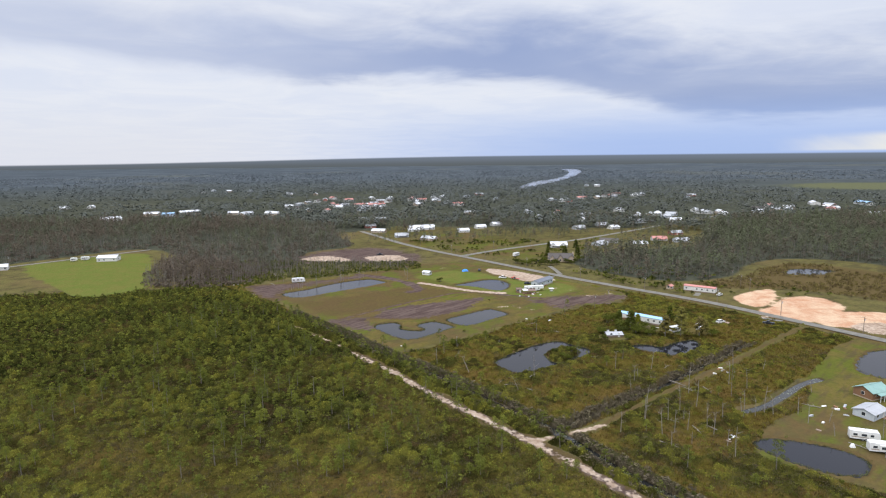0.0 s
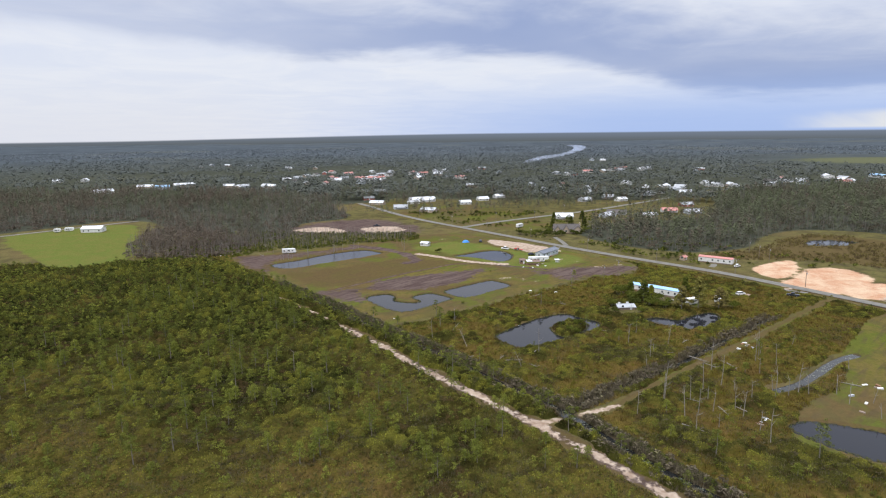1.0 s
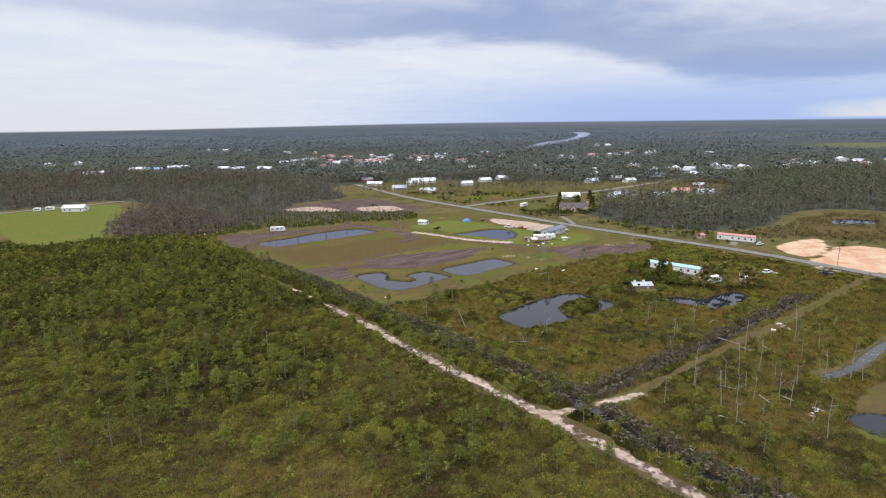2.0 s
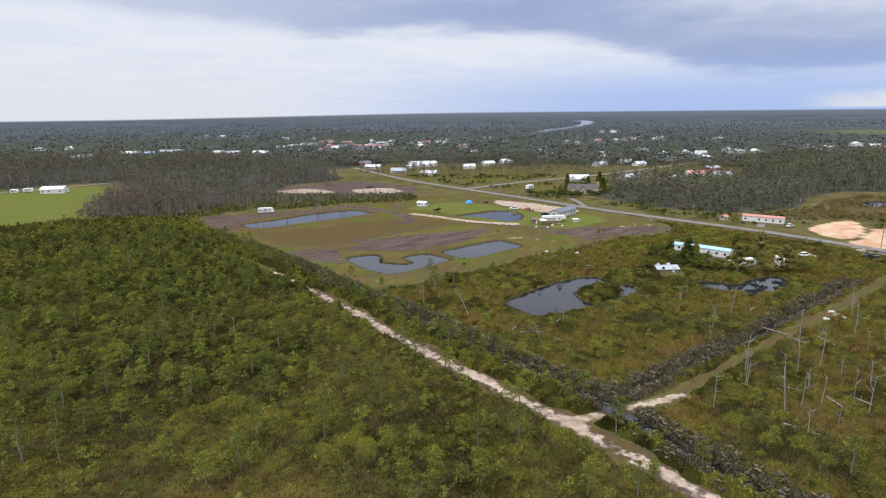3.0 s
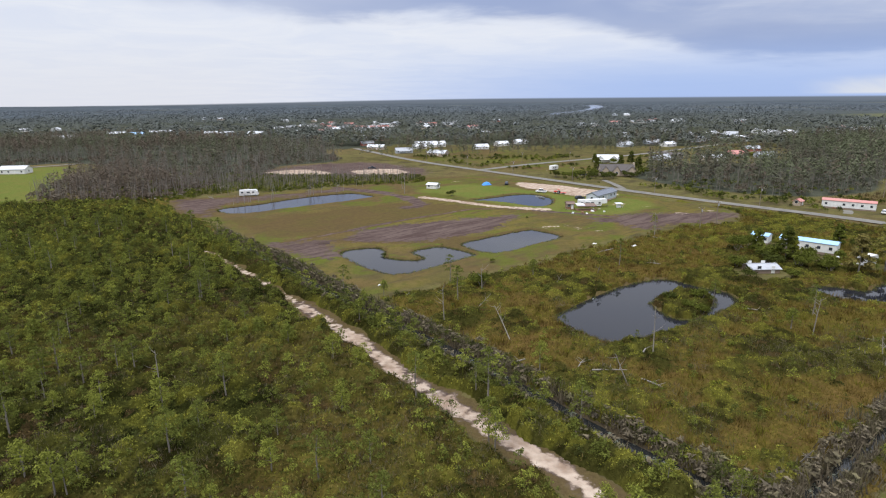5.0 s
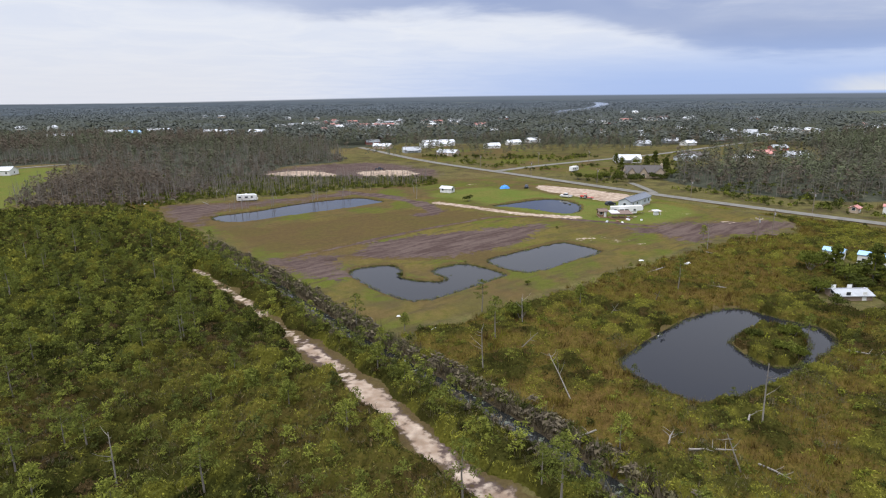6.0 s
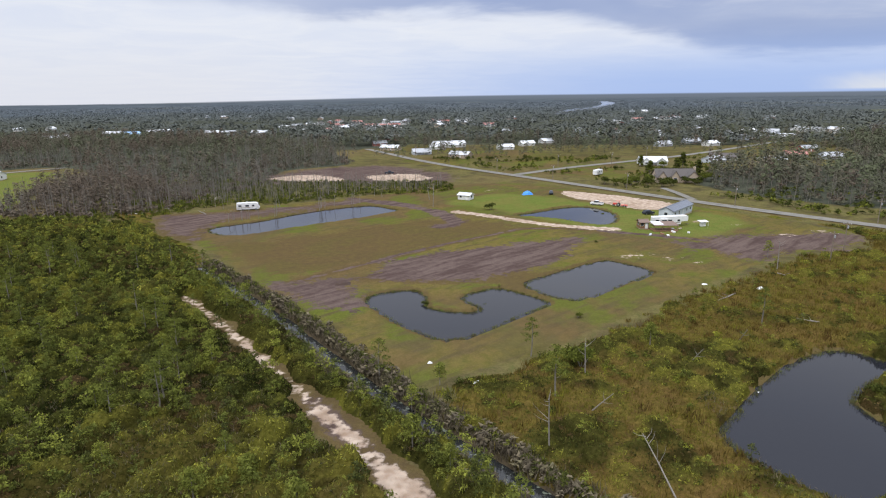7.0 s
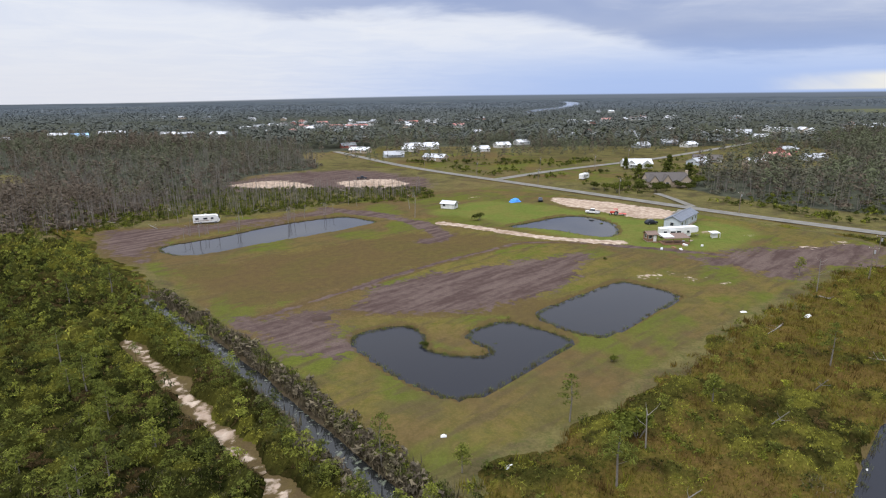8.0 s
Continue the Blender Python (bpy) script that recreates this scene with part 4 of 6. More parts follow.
sprays("brush", 150000, (-170, 75, 168, 345), 37, 0.42, M_BROWN, "brown dry brush among green scrub", "brush", True, lambda xy, h, dry, og: (rng.random(len(xy)) < dry * 0.8), 3, 0.14, 1.3)
sprays("dry_twigs", 210000, (-170, 75, 168, 320), 38, 0.55, M_BANK, "bare grey-brown twigs between green bushes", "brush", True, lambda xy, h, dry, og: (value_noise(xy[:, 0], xy[:, 1], 6, 94) > 0.52) & (rng.random(len(xy)) < np.clip(1.3 - (xy[:, 1] - 170) / 120, 0.2, 1)), 2, 0.07, 1.3)
sprays("dry_twigs", 90000, (20, 180, 180, 300), 39, 0.5, M_BANK, "bare grey-brown twigs in rough ground", "brush", False, lambda xy, h, dry, og: (value_noise(xy[:, 0], xy[:, 1], 8, 95) > 0.5), 2, 0.08, 1.3)
sprays("field_shrubs", 330000, (-25, 200, 185, 420), 40, 0.27, M_SCRUB, "scattered green shrubs in rough ground", "shrubs", False, lambda xy, h, dry, og: (h > 0.38), 3)
sprays("tall_grass", 300000, (-25, 200, 185, 420), 43, 0.42, M_GRASS, "brown and olive tall grass in rough ground", "grass", False, lambda xy, h, dry, og: (h < 0.45), 3, 0.10, 1.5)

# pine saplings: full ones near the walk, lighter ones beyond
xy = sprinkle(42000, -330, 75, 168, 430, 45)
h, tn, dr, ed, cv, og = wild(xy[:, 0], xy[:, 1])
xy, h = xy[cv & (ed > 0.8) & west_of(xy)], h[cv & (ed > 0.8) & west_of(xy)]
bank = near(xy[:, 0], xy[:, 1], DITCH_A, False, 40) < 9
crowd = value_noise(xy[:, 0], xy[:, 1], 17, 93)
keep = rng.random(len(xy)) < np.where(bank, 0.50, 0.17 + 0.22 * np.clip((xy[:, 1] - 200) / 110, 0, 1) * (0.5 + crowd))
xy, bank = xy[keep], bank[keep]
size = (0.50 + 0.65 * rng.random(len(xy)) ** 1.5) * np.where(bank, 1.2, 1.0) * np.clip(0.85 + (xy[:, 1] - 200) / 300, 0.85, 1.1)
tone = np.clip(0.62 - 0.12 * np.clip((xy[:, 1] - 250) / 60, 0, 1) + 0.32 * rng.normal(size=len(xy)), 0, 1)
close = (xy[:, 1] < 352) & (xy[:, 0] > -150)
for shapes, part_of, seed in ((LOW_PINES, close, 46), (SLIM_PINES, ~close, 49)):
    stuff("young_pine_scrub", shapes, xy[part_of], size[part_of], tone[part_of], M_PINE, seed, "bright green pine saplings dotted through the scrub", "saplings")
xy = sprinkle(3600, -45, 215, 175, 450, 47)
h, tn, dr, ed, cv, og = wild(xy[:, 0], xy[:, 1])
xy = xy[cv & (ed > 0.8) & ~west_of(xy) & (rng.random(len(xy)) < 0.45)]
stuff("field_pines", LOW_PINES, xy, 0.40 + 0.55 * rng.random(len(xy)) ** 2, np.clip(0.5 + 0.3 * rng.normal(size=len(xy)), 0, 1), M_PINE, 48, "pine saplings scattered over rough ground", "saplings")

# low bushes and dry tufts in the rough ground
xy = sprinkle(14000, -40, 200, 180, 425, 52)
h, tn, dr, ed, cv, og = wild(xy[:, 0], xy[:, 1])
ok = cv & (ed > 0.3) & ~west_of(xy)
xy, og, ed, tn = xy[ok], og[ok], ed[ok], tn[ok]
bush = (rng.random(len(xy)) < np.where(og, 0.10, 0.42))
stuff("rough_bushes", BUSHES, xy[bush], 0.45 + 0.85 * rng.random(bush.sum()) ** 2, np.clip(0.45 + 0.35 * rng.normal(size=bush.sum()), 0, 1), M_BUSH, 53, "small green bushes in rough dry grass", "bushes")
tuft = ~bush & (rng.random(len(xy)) < 0.75)
stuff("dry_tufts", BRUSH, xy[tuft], 0.5 + 0.8 * rng.random(tuft.sum()), rng.random(tuft.sum()), M_GRASS, 54, "brown and straw tufts of tall dry grass", "grass")

# brush on the ditch banks
pts = []
for line, w, n in ((DITCH_A, 3.2, 5200), (DITCH_B, 2.0, 1700)):
    i = rng.integers(0, len(line) - 1, n)
    f = rng.random((n, 1))
    base = line[i] * (1 - f) + line[i + 1] * f
    pts.append(base + rng.normal(size=(n, 2)) * 0.8 + np.sign(rng.normal(size=(n, 1))) * w * np.array((0.787, 0.617) if line is DITCH_A else (-0.628, 0.778)))
xy = np.concatenate(pts)
xy = xy[off(xy, TRACK, 2.6) & off(xy, LANE, 3.4) & off(xy, FORK, 2.2) & off(xy, DITCH_A, 2.1) & off(xy, DITCH_B, 0.9)]
stuff("bank_brush", BRUSH + BUSHES_LIGHT[:3], xy, 0.7 + 0.9 * rng.random(len(xy)) ** 2, rng.random(len(xy)) * 0.75, M_BANK, 37, "brown and grey brush overhanging the ditch", "brush")

# bushes on the field bank of the ditch
i = rng.integers(0, len(DITCH_A) - 1, 900)
f = rng.random((900, 1))
xy = DITCH_A[i] * (1 - f) + DITCH_A[i + 1] * f + np.array((0.787, 0.617)) * (3.0 + 1.6 * rng.random((900, 1)))
xy = xy[off(xy, LANE, 3.4) & off(xy, FORK, 2.2) & off(xy, DITCH_B, 1.2) & off(xy, DITCH_A, 2.4)]
stuff("ditch_bushes", BUSHES, xy, 0.5 + 0.7 * rng.random(len(xy)), np.clip(0.30 + 0.28 * rng.normal(size=len(xy)), 0, 1), M_BUSH, 55, "dark green bushes along the ditch bank", "bushes")

# reeds round the ponds
pts = []
for line in (*PONDS, ISLAND):
    n = int(len(line) * 13)
    i = rng.integers(0, len(line), n)
    f = rng.random((n, 1))
    pts.append(line[i] * (1 - f) + np.roll(line, -1, 0)[i] * f + rng.normal(size=(n, 2)) * 0.45)
xy = np.concatenate(pts)
xy = xy[(pond_depth(xy[:, 0], xy[:, 1]) > -0.1) & (pond_depth(xy[:, 0], xy[:, 1]) < 1.6)]
stuff("pond_bank_grass", BRUSH, xy, 0.30 + 0.36 * rng.random(len(xy)), rng.random(len(xy)), M_REED, 41, "tufts of dry grass round the pond banks", "grass")


# woods: tall thin pines and bare trunks
def tall_pine(seed, h=12.0, clumps=8, leaves=6, size=0.58, spread=1.5):
    r = np.random.default_rng(seed)
    out = []
    for k in range(clumps):
        t = 0.44 + 0.56 * (k + 0.5) / clumps
        a = k * 2.4 + r.random()
        d = spread * (1.25 - t) * (0.8 + 0.6 * r.random())
        out.append(leaf_cloud(leaves, (math.cos(a) * d, math.sin(a) * d, t * h), (1.0, 1.0, 0.65), size, r, 1.6))
    return np.concatenate(out)


def bare_trunk(seed, h=12.0, r0=0.13, arms=3):
    r = np.random.default_rng(seed)
    lean = r.normal(size=2) * 0.35
    out = [stalk((0, 0, 0), (lean[0], lean[1], h), r0, 0.04)]
    for k in range(arms):
        t = 0.5 + 0.45 * r.random()
        a = r.random() * math.tau
        b = np.array((lean[0] * t, lean[1] * t, h * t))
        out.append(stalk(b, b + np.array((math.cos(a), math.sin(a), 0.8)) * (0.6 + 0.8 * r.random()), 0.04, 0.015))
    return np.concatenate(out)


def grove(name, line, n, seed, bounds, dead, label, sizes=(0.7, 0.55), low=True, tone=0.2):
    xy = sprinkle(n, *bounds, seed)
    d = near(xy[:, 0], xy[:, 1], line, True, 2000)
    ok = (d < 0) & off(xy, ROAD, 12) & off(xy, BRANCH, 9) & off(xy, LAWN_ROAD, 6) & off(xy, CLEAR_R, 0, True) & (np.abs(xy[:, 0]) < (xy[:, 1] - 30) * 0.88 + 40)
    for hx, hy, hr in CLEARINGS:
        ok &= np.hypot(xy[:, 0] - hx, xy[:, 1] - hy) > hr
    xy, d = xy[ok], -d[ok]
    patch = value_noise(xy[:, 0], xy[:, 1], 45, seed + 1)
    is_dead = rng.random(len(xy)) < dead * np.clip(1.6 - d / 70, 0.25, 1.5) * (0.5 + patch)
    sc = sizes[0] + sizes[1] * rng.random(len(xy))
    tn = np.clip(tone + 0.75 * patch + 0.25 * rng.normal(size=len(xy)), 0, 1)
    live = ~is_dead
    stuff(name, [tall_pine(70 + k) for k in range(6)], xy[live], sc[live], tn[live], M_WOODS, seed + 2, label, "woods")
    stuff("wood_trunks", [bare_trunk(80 + k, 8.5, 0.13, 0) for k in range(3)], xy[live & (d < 80)], sc[live & (d < 80)], tn[live & (d < 80)], M_TRUNK, seed + 2, "thin grey trunks at the wood's edge", "trunks")
    stuff("dead_wood_trunks", [bare_trunk(90 + k, 10.5, 0.15, 5) for k in range(6)], xy[is_dead], sc[is_dead], tn[is_dead], M_TRUNK, seed + 3, "bare grey storm-stripped trunks", "dead trees")
    if low:
        e = (d < 60) & (rng.random(len(xy)) < 0.9)
        stuff("undergrowth", BUSHES_LIGHT, xy[e] + rng.normal(size=(e.sum(), 2)) * 2, 1.4 + 1.4 * rng.random(e.sum()), tn[e] * 0.6, M_WOODS, seed + 4, "dark undergrowth below the wood's edge", "undergrowth")


CLEARINGS = [(253, 687, 14), (219, 643, 13), (235, 630, 12), (151, 614, 14), (108, 606, 22), (94, 532, 22), (-27, 745, 20), (-80, 755, 20), (44, 756, 20), (62, 775, 18), (163, 630, 12), (187, 609, 10), (201, 742, 12), (195, 771, 12),
             (302, 850, 30), (-120, 640, 0), (160, 742, 14), (393, 880, 14)]
grove("pine_woods", WOODS_L, 7800, 100, (-620, -80, 420, 880), 0.5, "grey-green pine woods with many storm-damaged trees", tone=-0.1)
grove("pine_woods", WOODS_R, 11000, 200, (95, 760, 360, 900), 0.22, "dense tall pine woods beside the road", (0.75, 0.55))
# thin storm-broken strip between the long pond and the pads
STRIP = curve([(-150, 470), (-100, 476), (-66, 496), (-30, 505), (-28, 530), (-80, 532), (-125, 535), (-160, 505)], True, 4)
grove("storm_strip", STRIP, 1500, 300, (-165, -25, 465, 540), 0.8, "thinned storm-broken trees behind the long pond", (0.35, 0.4), low=False)
EDGE_W = curve([(-215, 455), (-160, 440), (-138, 470), (-150, 512), (-232, 570), (-240, 540)], True, 4)
grove("storm_edge", EDGE_W, 1300, 340, (-245, -130, 435, 575), 0.7, "thin grey storm-broken trees beside the meadow", (0.5, 0.5), tone=-0.3)
xy = sprinkle(5200, -190, -20, 440, 545, 310)
xy = xy[(near(xy[:, 0], xy[:, 1], STRIP, True, 200) < 6) | ((xy[:, 0] < -130) & off(xy, MEADOW, 2, True) & off(xy, DIRT_POND, 2, True))]
stuff("strip_scrub", BUSHES_LIGHT + BRUSH, xy, 0.6 + 0.9 * rng.random(len(xy)), rng.random(len(xy)) * 0.8, M_BUSH, 311, "green and brown scrub under broken trees", "scrub")

# bushes along roads and round yards
xy = sprinkle(5200, -60, 330, 380, 660, 320)
dr = np.minimum(near(xy[:, 0], xy[:, 1], ROAD, False, 400), near(xy[:, 0], xy[:, 1], BRANCH, False, 400))
xy = xy[(dr > 10) & (dr < 75) & ~side_of(xy, ROAD) & (value_noise(xy[:, 0], xy[:, 1], 15, 33) > 0.5) & clear_of_works(xy)]
for hx, hy, hr in CLEARINGS:
    xy = xy[np.hypot(xy[:, 0] - hx, xy[:, 1] - hy) > hr * 0.75]
stuff("roadside_scrub", BUSHES_LIGHT, xy, 0.9 + 1.3 * rng.random(len(xy)), rng.random(len(xy)) * 0.8, M_BUSH, 321, "green shrubs beyond the road verge", "scrub")

# brush and broken trees in the cleared ground across the road
xy = sprinkle(3600, 140, 330, 370, 520, 330)
xy = xy[(near(xy[:, 0], xy[:, 1], CLEAR_R, True, 300) < 4) & clear_of_works(xy) & (value_noise(xy[:, 0], xy[:, 1], 18, 34) > 0.4) & (np.hypot(xy[:, 0] - 163, xy[:, 1] - 414) > 14)]
stuff("clearing_brush", BRUSH + BUSHES_LIGHT[:2], xy, 0.8 + 0.9 * rng.random(len(xy)), rng.random(len(xy)) * 0.7, M_BROWN, 331, "brown brush over cleared ground across the road", "brush")

# trees round the village houses
xy = sprinkle(2500, -140, 330, 630, 870, 350)
ok = off(xy, ROAD, 10) & off(xy, BRANCH, 9) & (value_noise(xy[:, 0], xy[:, 1], 28, 36) > 0.38)
for hx, hy, hr in CLEARINGS:
    ok &= np.hypot(xy[:, 0] - hx, xy[:, 1] - hy) > max(hr * 0.6, 9)
xy = xy[ok]
stuff("village_trees", [tall_pine(170 + k) for k in range(4)], xy, 0.5 + 0.6 * rng.random(len(xy)), rng.random(len(xy)), M_WOODS, 351, "green pines standing round the village houses", "trees")

# far woods; their tint follows distance and carries the painted haze
r = np.random.default_rng(400)
n = 33000
dist = 720 + 2500 * r.random(n) ** 1.35
az = (r.random(n) - 0.5) * 1.62
xy = np.column_stack([np.sin(az) * dist, np.cos(az) * dist + 60])
patch = value_noise(xy[:, 0], xy[:, 1], 120, 41) * 0.6 + value_noise(xy[:, 0], xy[:, 1], 37, 42) * 0.4
ok = (near(xy[:, 0], xy[:, 1], RIVER, True, 900) > 3) & off(xy, ROAD, 14) & off(xy, BRANCH, 12)
ok &= (r.random(n) < np.clip((patch - 0.27) * 5, 0.04, 1)) & (np.hypot((xy[:, 0] - 1150) / 400, (xy[:, 1] - 1560) / 270) > 1)
ok &= ~((near(xy[:, 0], xy[:, 1], WOODS_L, True, 2000) < 0) | (near(xy[:, 0], xy[:, 1], WOODS_R, True, 2000) < 0))
for hx, hy, hr in CLEARINGS + [(-450, 960, 60), (-290, 955, 35), (-30, 745, 60), (40, 750, 50), (10, 690, 40), (302, 860, 40), (620, 990, 50)]:
    ok &= np.hypot(xy[:, 0] - hx, xy[:, 1] - hy) > hr
xy, patch = xy[ok], patch[ok]
far_tree = [np.concatenate([leaf_cloud(6, (r.normal() * 2, r.normal() * 2, 5.0), (4.4, 4.4, 3.2), 1.45, r, 2.0, 0.6), leaf_cloud(2, (r.normal(), r.normal(), 8.5), (1.8, 1.8, 1.6), 1.0, r, 2.0, 0.6)]) for k in range(6)]
stuff("far_woods", far_tree, xy, 0.7 + 0.6 * r.random(len(xy)), np.clip((xy[:, 1] - 800) / 1500 + 0.25 * (patch - 0.5) + 0.12 * r.normal(size=len(xy)), 0, 1), M_FAR_HAZED, 401, "hazy blue-green woods towards the horizon", "woods")


# trees lining the river
bank = RIVER[r.integers(0, len(RIVER), 1500)] + r.normal(size=(1500, 2)) * np.array((38, 55))
bank = bank[(near(bank[:, 0], bank[:, 1], RIVER, True, 900) > 4)]
# tint by distance again, for the painted haze
stuff("river_woods", far_tree, bank, 0.75 + 0.4 * r.random(len(bank)), np.clip((bank[:, 1] - 800) / 1500, 0, 1), M_FAR_HAZED, 402, "hazy woods lining the far river", "woods")

# ---------------------------------------------------------------- single trees
def as_mesh(name, quads, mat, tint=0.5):
    v = quads.reshape(-1, 3)
    q = np.arange(len(v)).reshape(-1, 3)
    return mesh_np(name, v, np.column_stack([q, q[:, 2]]), mat, {"tint": np.full(len(v), tint)})


def pine_thing(seed, h, label, tint):
    r = np.random.default_rng(seed)
    t = thing("pine_tree", Matrix(), label, "tree", "pines in the scrub")
    b = Build()
    bend = r.normal(size=2) * 0.12
    b.tube((0, 0, -0.3), (bend[0], bend[1], h * 0.5), 0.06 + h * 0.011, 0.05 + h * 0.006, 7).tube((bend[0], bend[1], h * 0.5), (0, 0, h), 0.05 + h * 0.006, 0.02, 6)
    for k in range(5):
        z, a = h * (0.4 + 0.11 * k), k * 2.4
        b.tube((0, 0, z), (math.cos(a) * h * 0.12, math.sin(a) * h * 0.12, z + h * 0.05), 0.03, 0.012, 4)
    part("trunk", b, M_TRUNK, t)
    part("crown", as_mesh("crown", pine_shape(seed, 12, 28, 0.17, h, 0.42, 0.8), M_PINE, tint), None, t)
    return t


kinds = [pine_thing(500 + k, h, lab, tn) for k, (h, lab, tn) in enumerate(((5.5, "young bright green pine among low scrub", 0.85), (7.0, "slender green pine above the scrub", 0.6), (4.2, "short bushy pine among green scrub", 0.7), (8.0, "tall thin pine with a tufted crown", 0.5)))]
spots = sprinkle(900, -150, 60, 190, 385, 51)
spots = spots[(side_of(spots, TRACK) | ((near(spots[:, 0], spots[:, 1], DITCH_A, False, 60) < 9) & side_of(spots, DITCH_A))) & off(spots, TRACK, 3) & off(spots, DITCH_A, 2.4) & off(spots, FORK, 3) & off(spots, FIELD, 2, True)]
spots = spots[np.abs(spots[:, 0] + 15) < (spots[:, 1] - 60) * 0.8][:230]
fixed = [(-20, 304), (-4, 315), (12, 262), (-2, 300), (18, 318), (44, 330), (70, 380), (58, 300), (66, 282), (75, 290), (58, 208), (66, 200), (80, 190), (90, 198), (62, 222), (110, 265), (98, 250), (-30, 306), (-24, 297)]
first = {}
for k, (x, y) in enumerate([*map(tuple, spots), *fixed]):
    z = float(ground_height(np.array([x]), np.array([y]))[0])
    m = pose(x, y, z - 0.05, 0, 0, rng.random() * 360) @ Matrix.Diagonal((*(0.75 + 0.45 * rng.random(1).repeat(3)), 1))
    j = k % 4
    if j not in first:
        first[j] = kinds[j]
        kinds[j].matrix_basis = m
    else:
        o = copy_thing(kinds[j], Matrix())
        o.matrix_basis = m


def dead_tree(seed, h, label, arms=5, r0=0.12):
    r = np.random.default_rng(seed)
    t = thing("dead_tree", Matrix(), label, "dead tree", "storm-broken trees")
    b = Build()
    k1 = (r.normal() * 0.15, r.normal() * 0.15, h * 0.55)
    k2 = (k1[0] + r.normal() * 0.25, k1[1] + r.normal() * 0.25, h)
    b.tube((0, 0, -0.4), k1, r0, r0 * 0.7, 7).tube(k1, k2, r0 * 0.7, 0.05, 6)
    part("trunk", b, M_DEAD, t)
    for k in range(arms):
        f = 0.5 + 0.45 * r.random()
        a = r.random() * math.tau
        p0 = Vector((k1[0], k1[1], h * f))
        d = Vector((math.cos(a), math.sin(a), 0.35 + 0.5 * r.random())) * (0.6 + 0.12 * h * r.random())
        c = Build().tube(p0, p0 + d, 0.05, 0.025, 5).tube(p0 + d, p0 + d * 1.5 + Vector((0, 0, 0.3)), 0.025, 0.01, 4)
        part("branch", c, M_DEAD, t)
    return t


dead = [dead_tree(600, 8.0, "bare grey dead trunk with short broken branches", 5), dead_tree(601, 6.0, "broken pale grey snag in rough ground", 3), dead_tree(602, 10.0, "tall thin bare dead pine trunk", 4, 0.13), dead_tree(603, 4.5, "short splintered grey stump with a branch", 2, 0.11)]
poses = [(8.2, 276, -38, -25, 0), (2.8, 296, 15, 40, 3), (-5, 286, 0, 4, 0), (33.4, 268, 0, 2, 2), (53.5, 221, 0, 2, 0), (107, 261, 0, 0, 2), (86, 241, 0, 3, 2), (98, 232, 0, 0, 2), (72, 230, 0, -3, 0), (36, 322, 40, 0, 3), (23, 312, 30, 20, 3), (-145, 456, 3, 0, 2), (-116, 459, 0, 2, 0),
         (66, 367, 0, 0, 0), (-50.6, 254, 0, 3, 0), (4, 307, 0, 0, 1), (60, 246, 40, 0, 3), (70, 252, 0, 35, 3), (26, 258, 0, -25, 1), (42, 236, 35, 0, 3)]
r = np.random.default_rng(610)
for k in range(46):
    x, y = 62 + 75 * r.random(), 205 + 75 * r.random()
    poses.append((x, y, r.normal() * 4, r.normal() * 4, int(r.integers(0, 4))))
for k in range(22):
    x, y = -160 + 140 * r.random(), 462 + 60 * r.random()
    poses.append((x, y, r.normal() * 5, r.normal() * 5, int(r.integers(0, 3))))
for k in range(22):
    f = r.random()
    x, y = -103 + 50 * f + r.normal() * 1.5 - 2.5, 430 + 40 * f + r.normal() * 1.5 + 3.5
    poses.append((x, y, r.normal() * 3, r.normal() * 3, int(r.integers(0, 3))))
px = np.array([[p[0], p[1]] for p in poses])
fine = clear_of_works(px)
used = set()
for (x, y, a, b, j), good in zip(poses, fine):
    if not good:
        continue
    z = float(ground_height(np.array([x]), np.array([y]))[0])
    m = pose(x, y, z, a, b, rng.random() * 360 if abs(a) < 10 and abs(b) < 10 else 0)
    if x < -40 and y > 425:
        m = m @ Matrix.Diagonal((0.7, 0.7, 0.62, 1))
    if j in used:
        copy_thing(dead[j], Matrix()).matrix_basis = m
    else:
        dead[j].matrix_basis = m
        used.add(j)


def fallen_log(seed, length):
    r = np.random.default_rng(seed)
    t = thing("fallen_log", Matrix(), "bare grey fallen trunk lying in rough grass", "log", "storm-felled logs")
    b = Build().tube((-length / 2, 0, 0.25), (0, 0.15, 0.32), 0.15, 0.12, 7).tube((0, 0.15, 0.32), (length / 2, 0, 0.4), 0.12, 0.06, 6)
    part("trunk", b, M_DEAD, t)
    for k in range(4):
        x, s = (k - 1) * length * 0.14, 1 if k % 2 else -1
        part("branch", Build().tube((x, 0.1, 0.32), (x + 0.5, s * (0.7 + r.random()), 0.5 + 0.6 * r.random()), 0.05, 0.02, 5), M_DEAD, t)
    return t


logs = [fallen_log(650, 6.0), fallen_log(651, 4.0), fallen_log(652, 8.0)]
r = np.random.default_rng(655)
places = [(24, 262), (30, 258), (44, 346), (64, 292), (71, 268), (88, 262), (96, 255), (-140, 458), (-122, 452)]
while len(places) < 36:
    k = len(places)
    x, y = (62 + 70 * r.random(), 205 + 75 * r.random()) if k % 3 == 0 else ((5 + 95 * r.random(), 245 + 130 * r.random()) if k % 3 == 1 else (-150 + 130 * r.random(), 468 + 60 * r.random()))
    q = np.array([[x, y]])
    if clear_of_works(q)[0] and pond_depth(q[:, 0], q[:, 1])[0] > 4 and (k % 3 == 2 or not side_of(q, DITCH_A)[0]) and off(q, FIELD, 3, True)[0]:
        places.append((x, y))
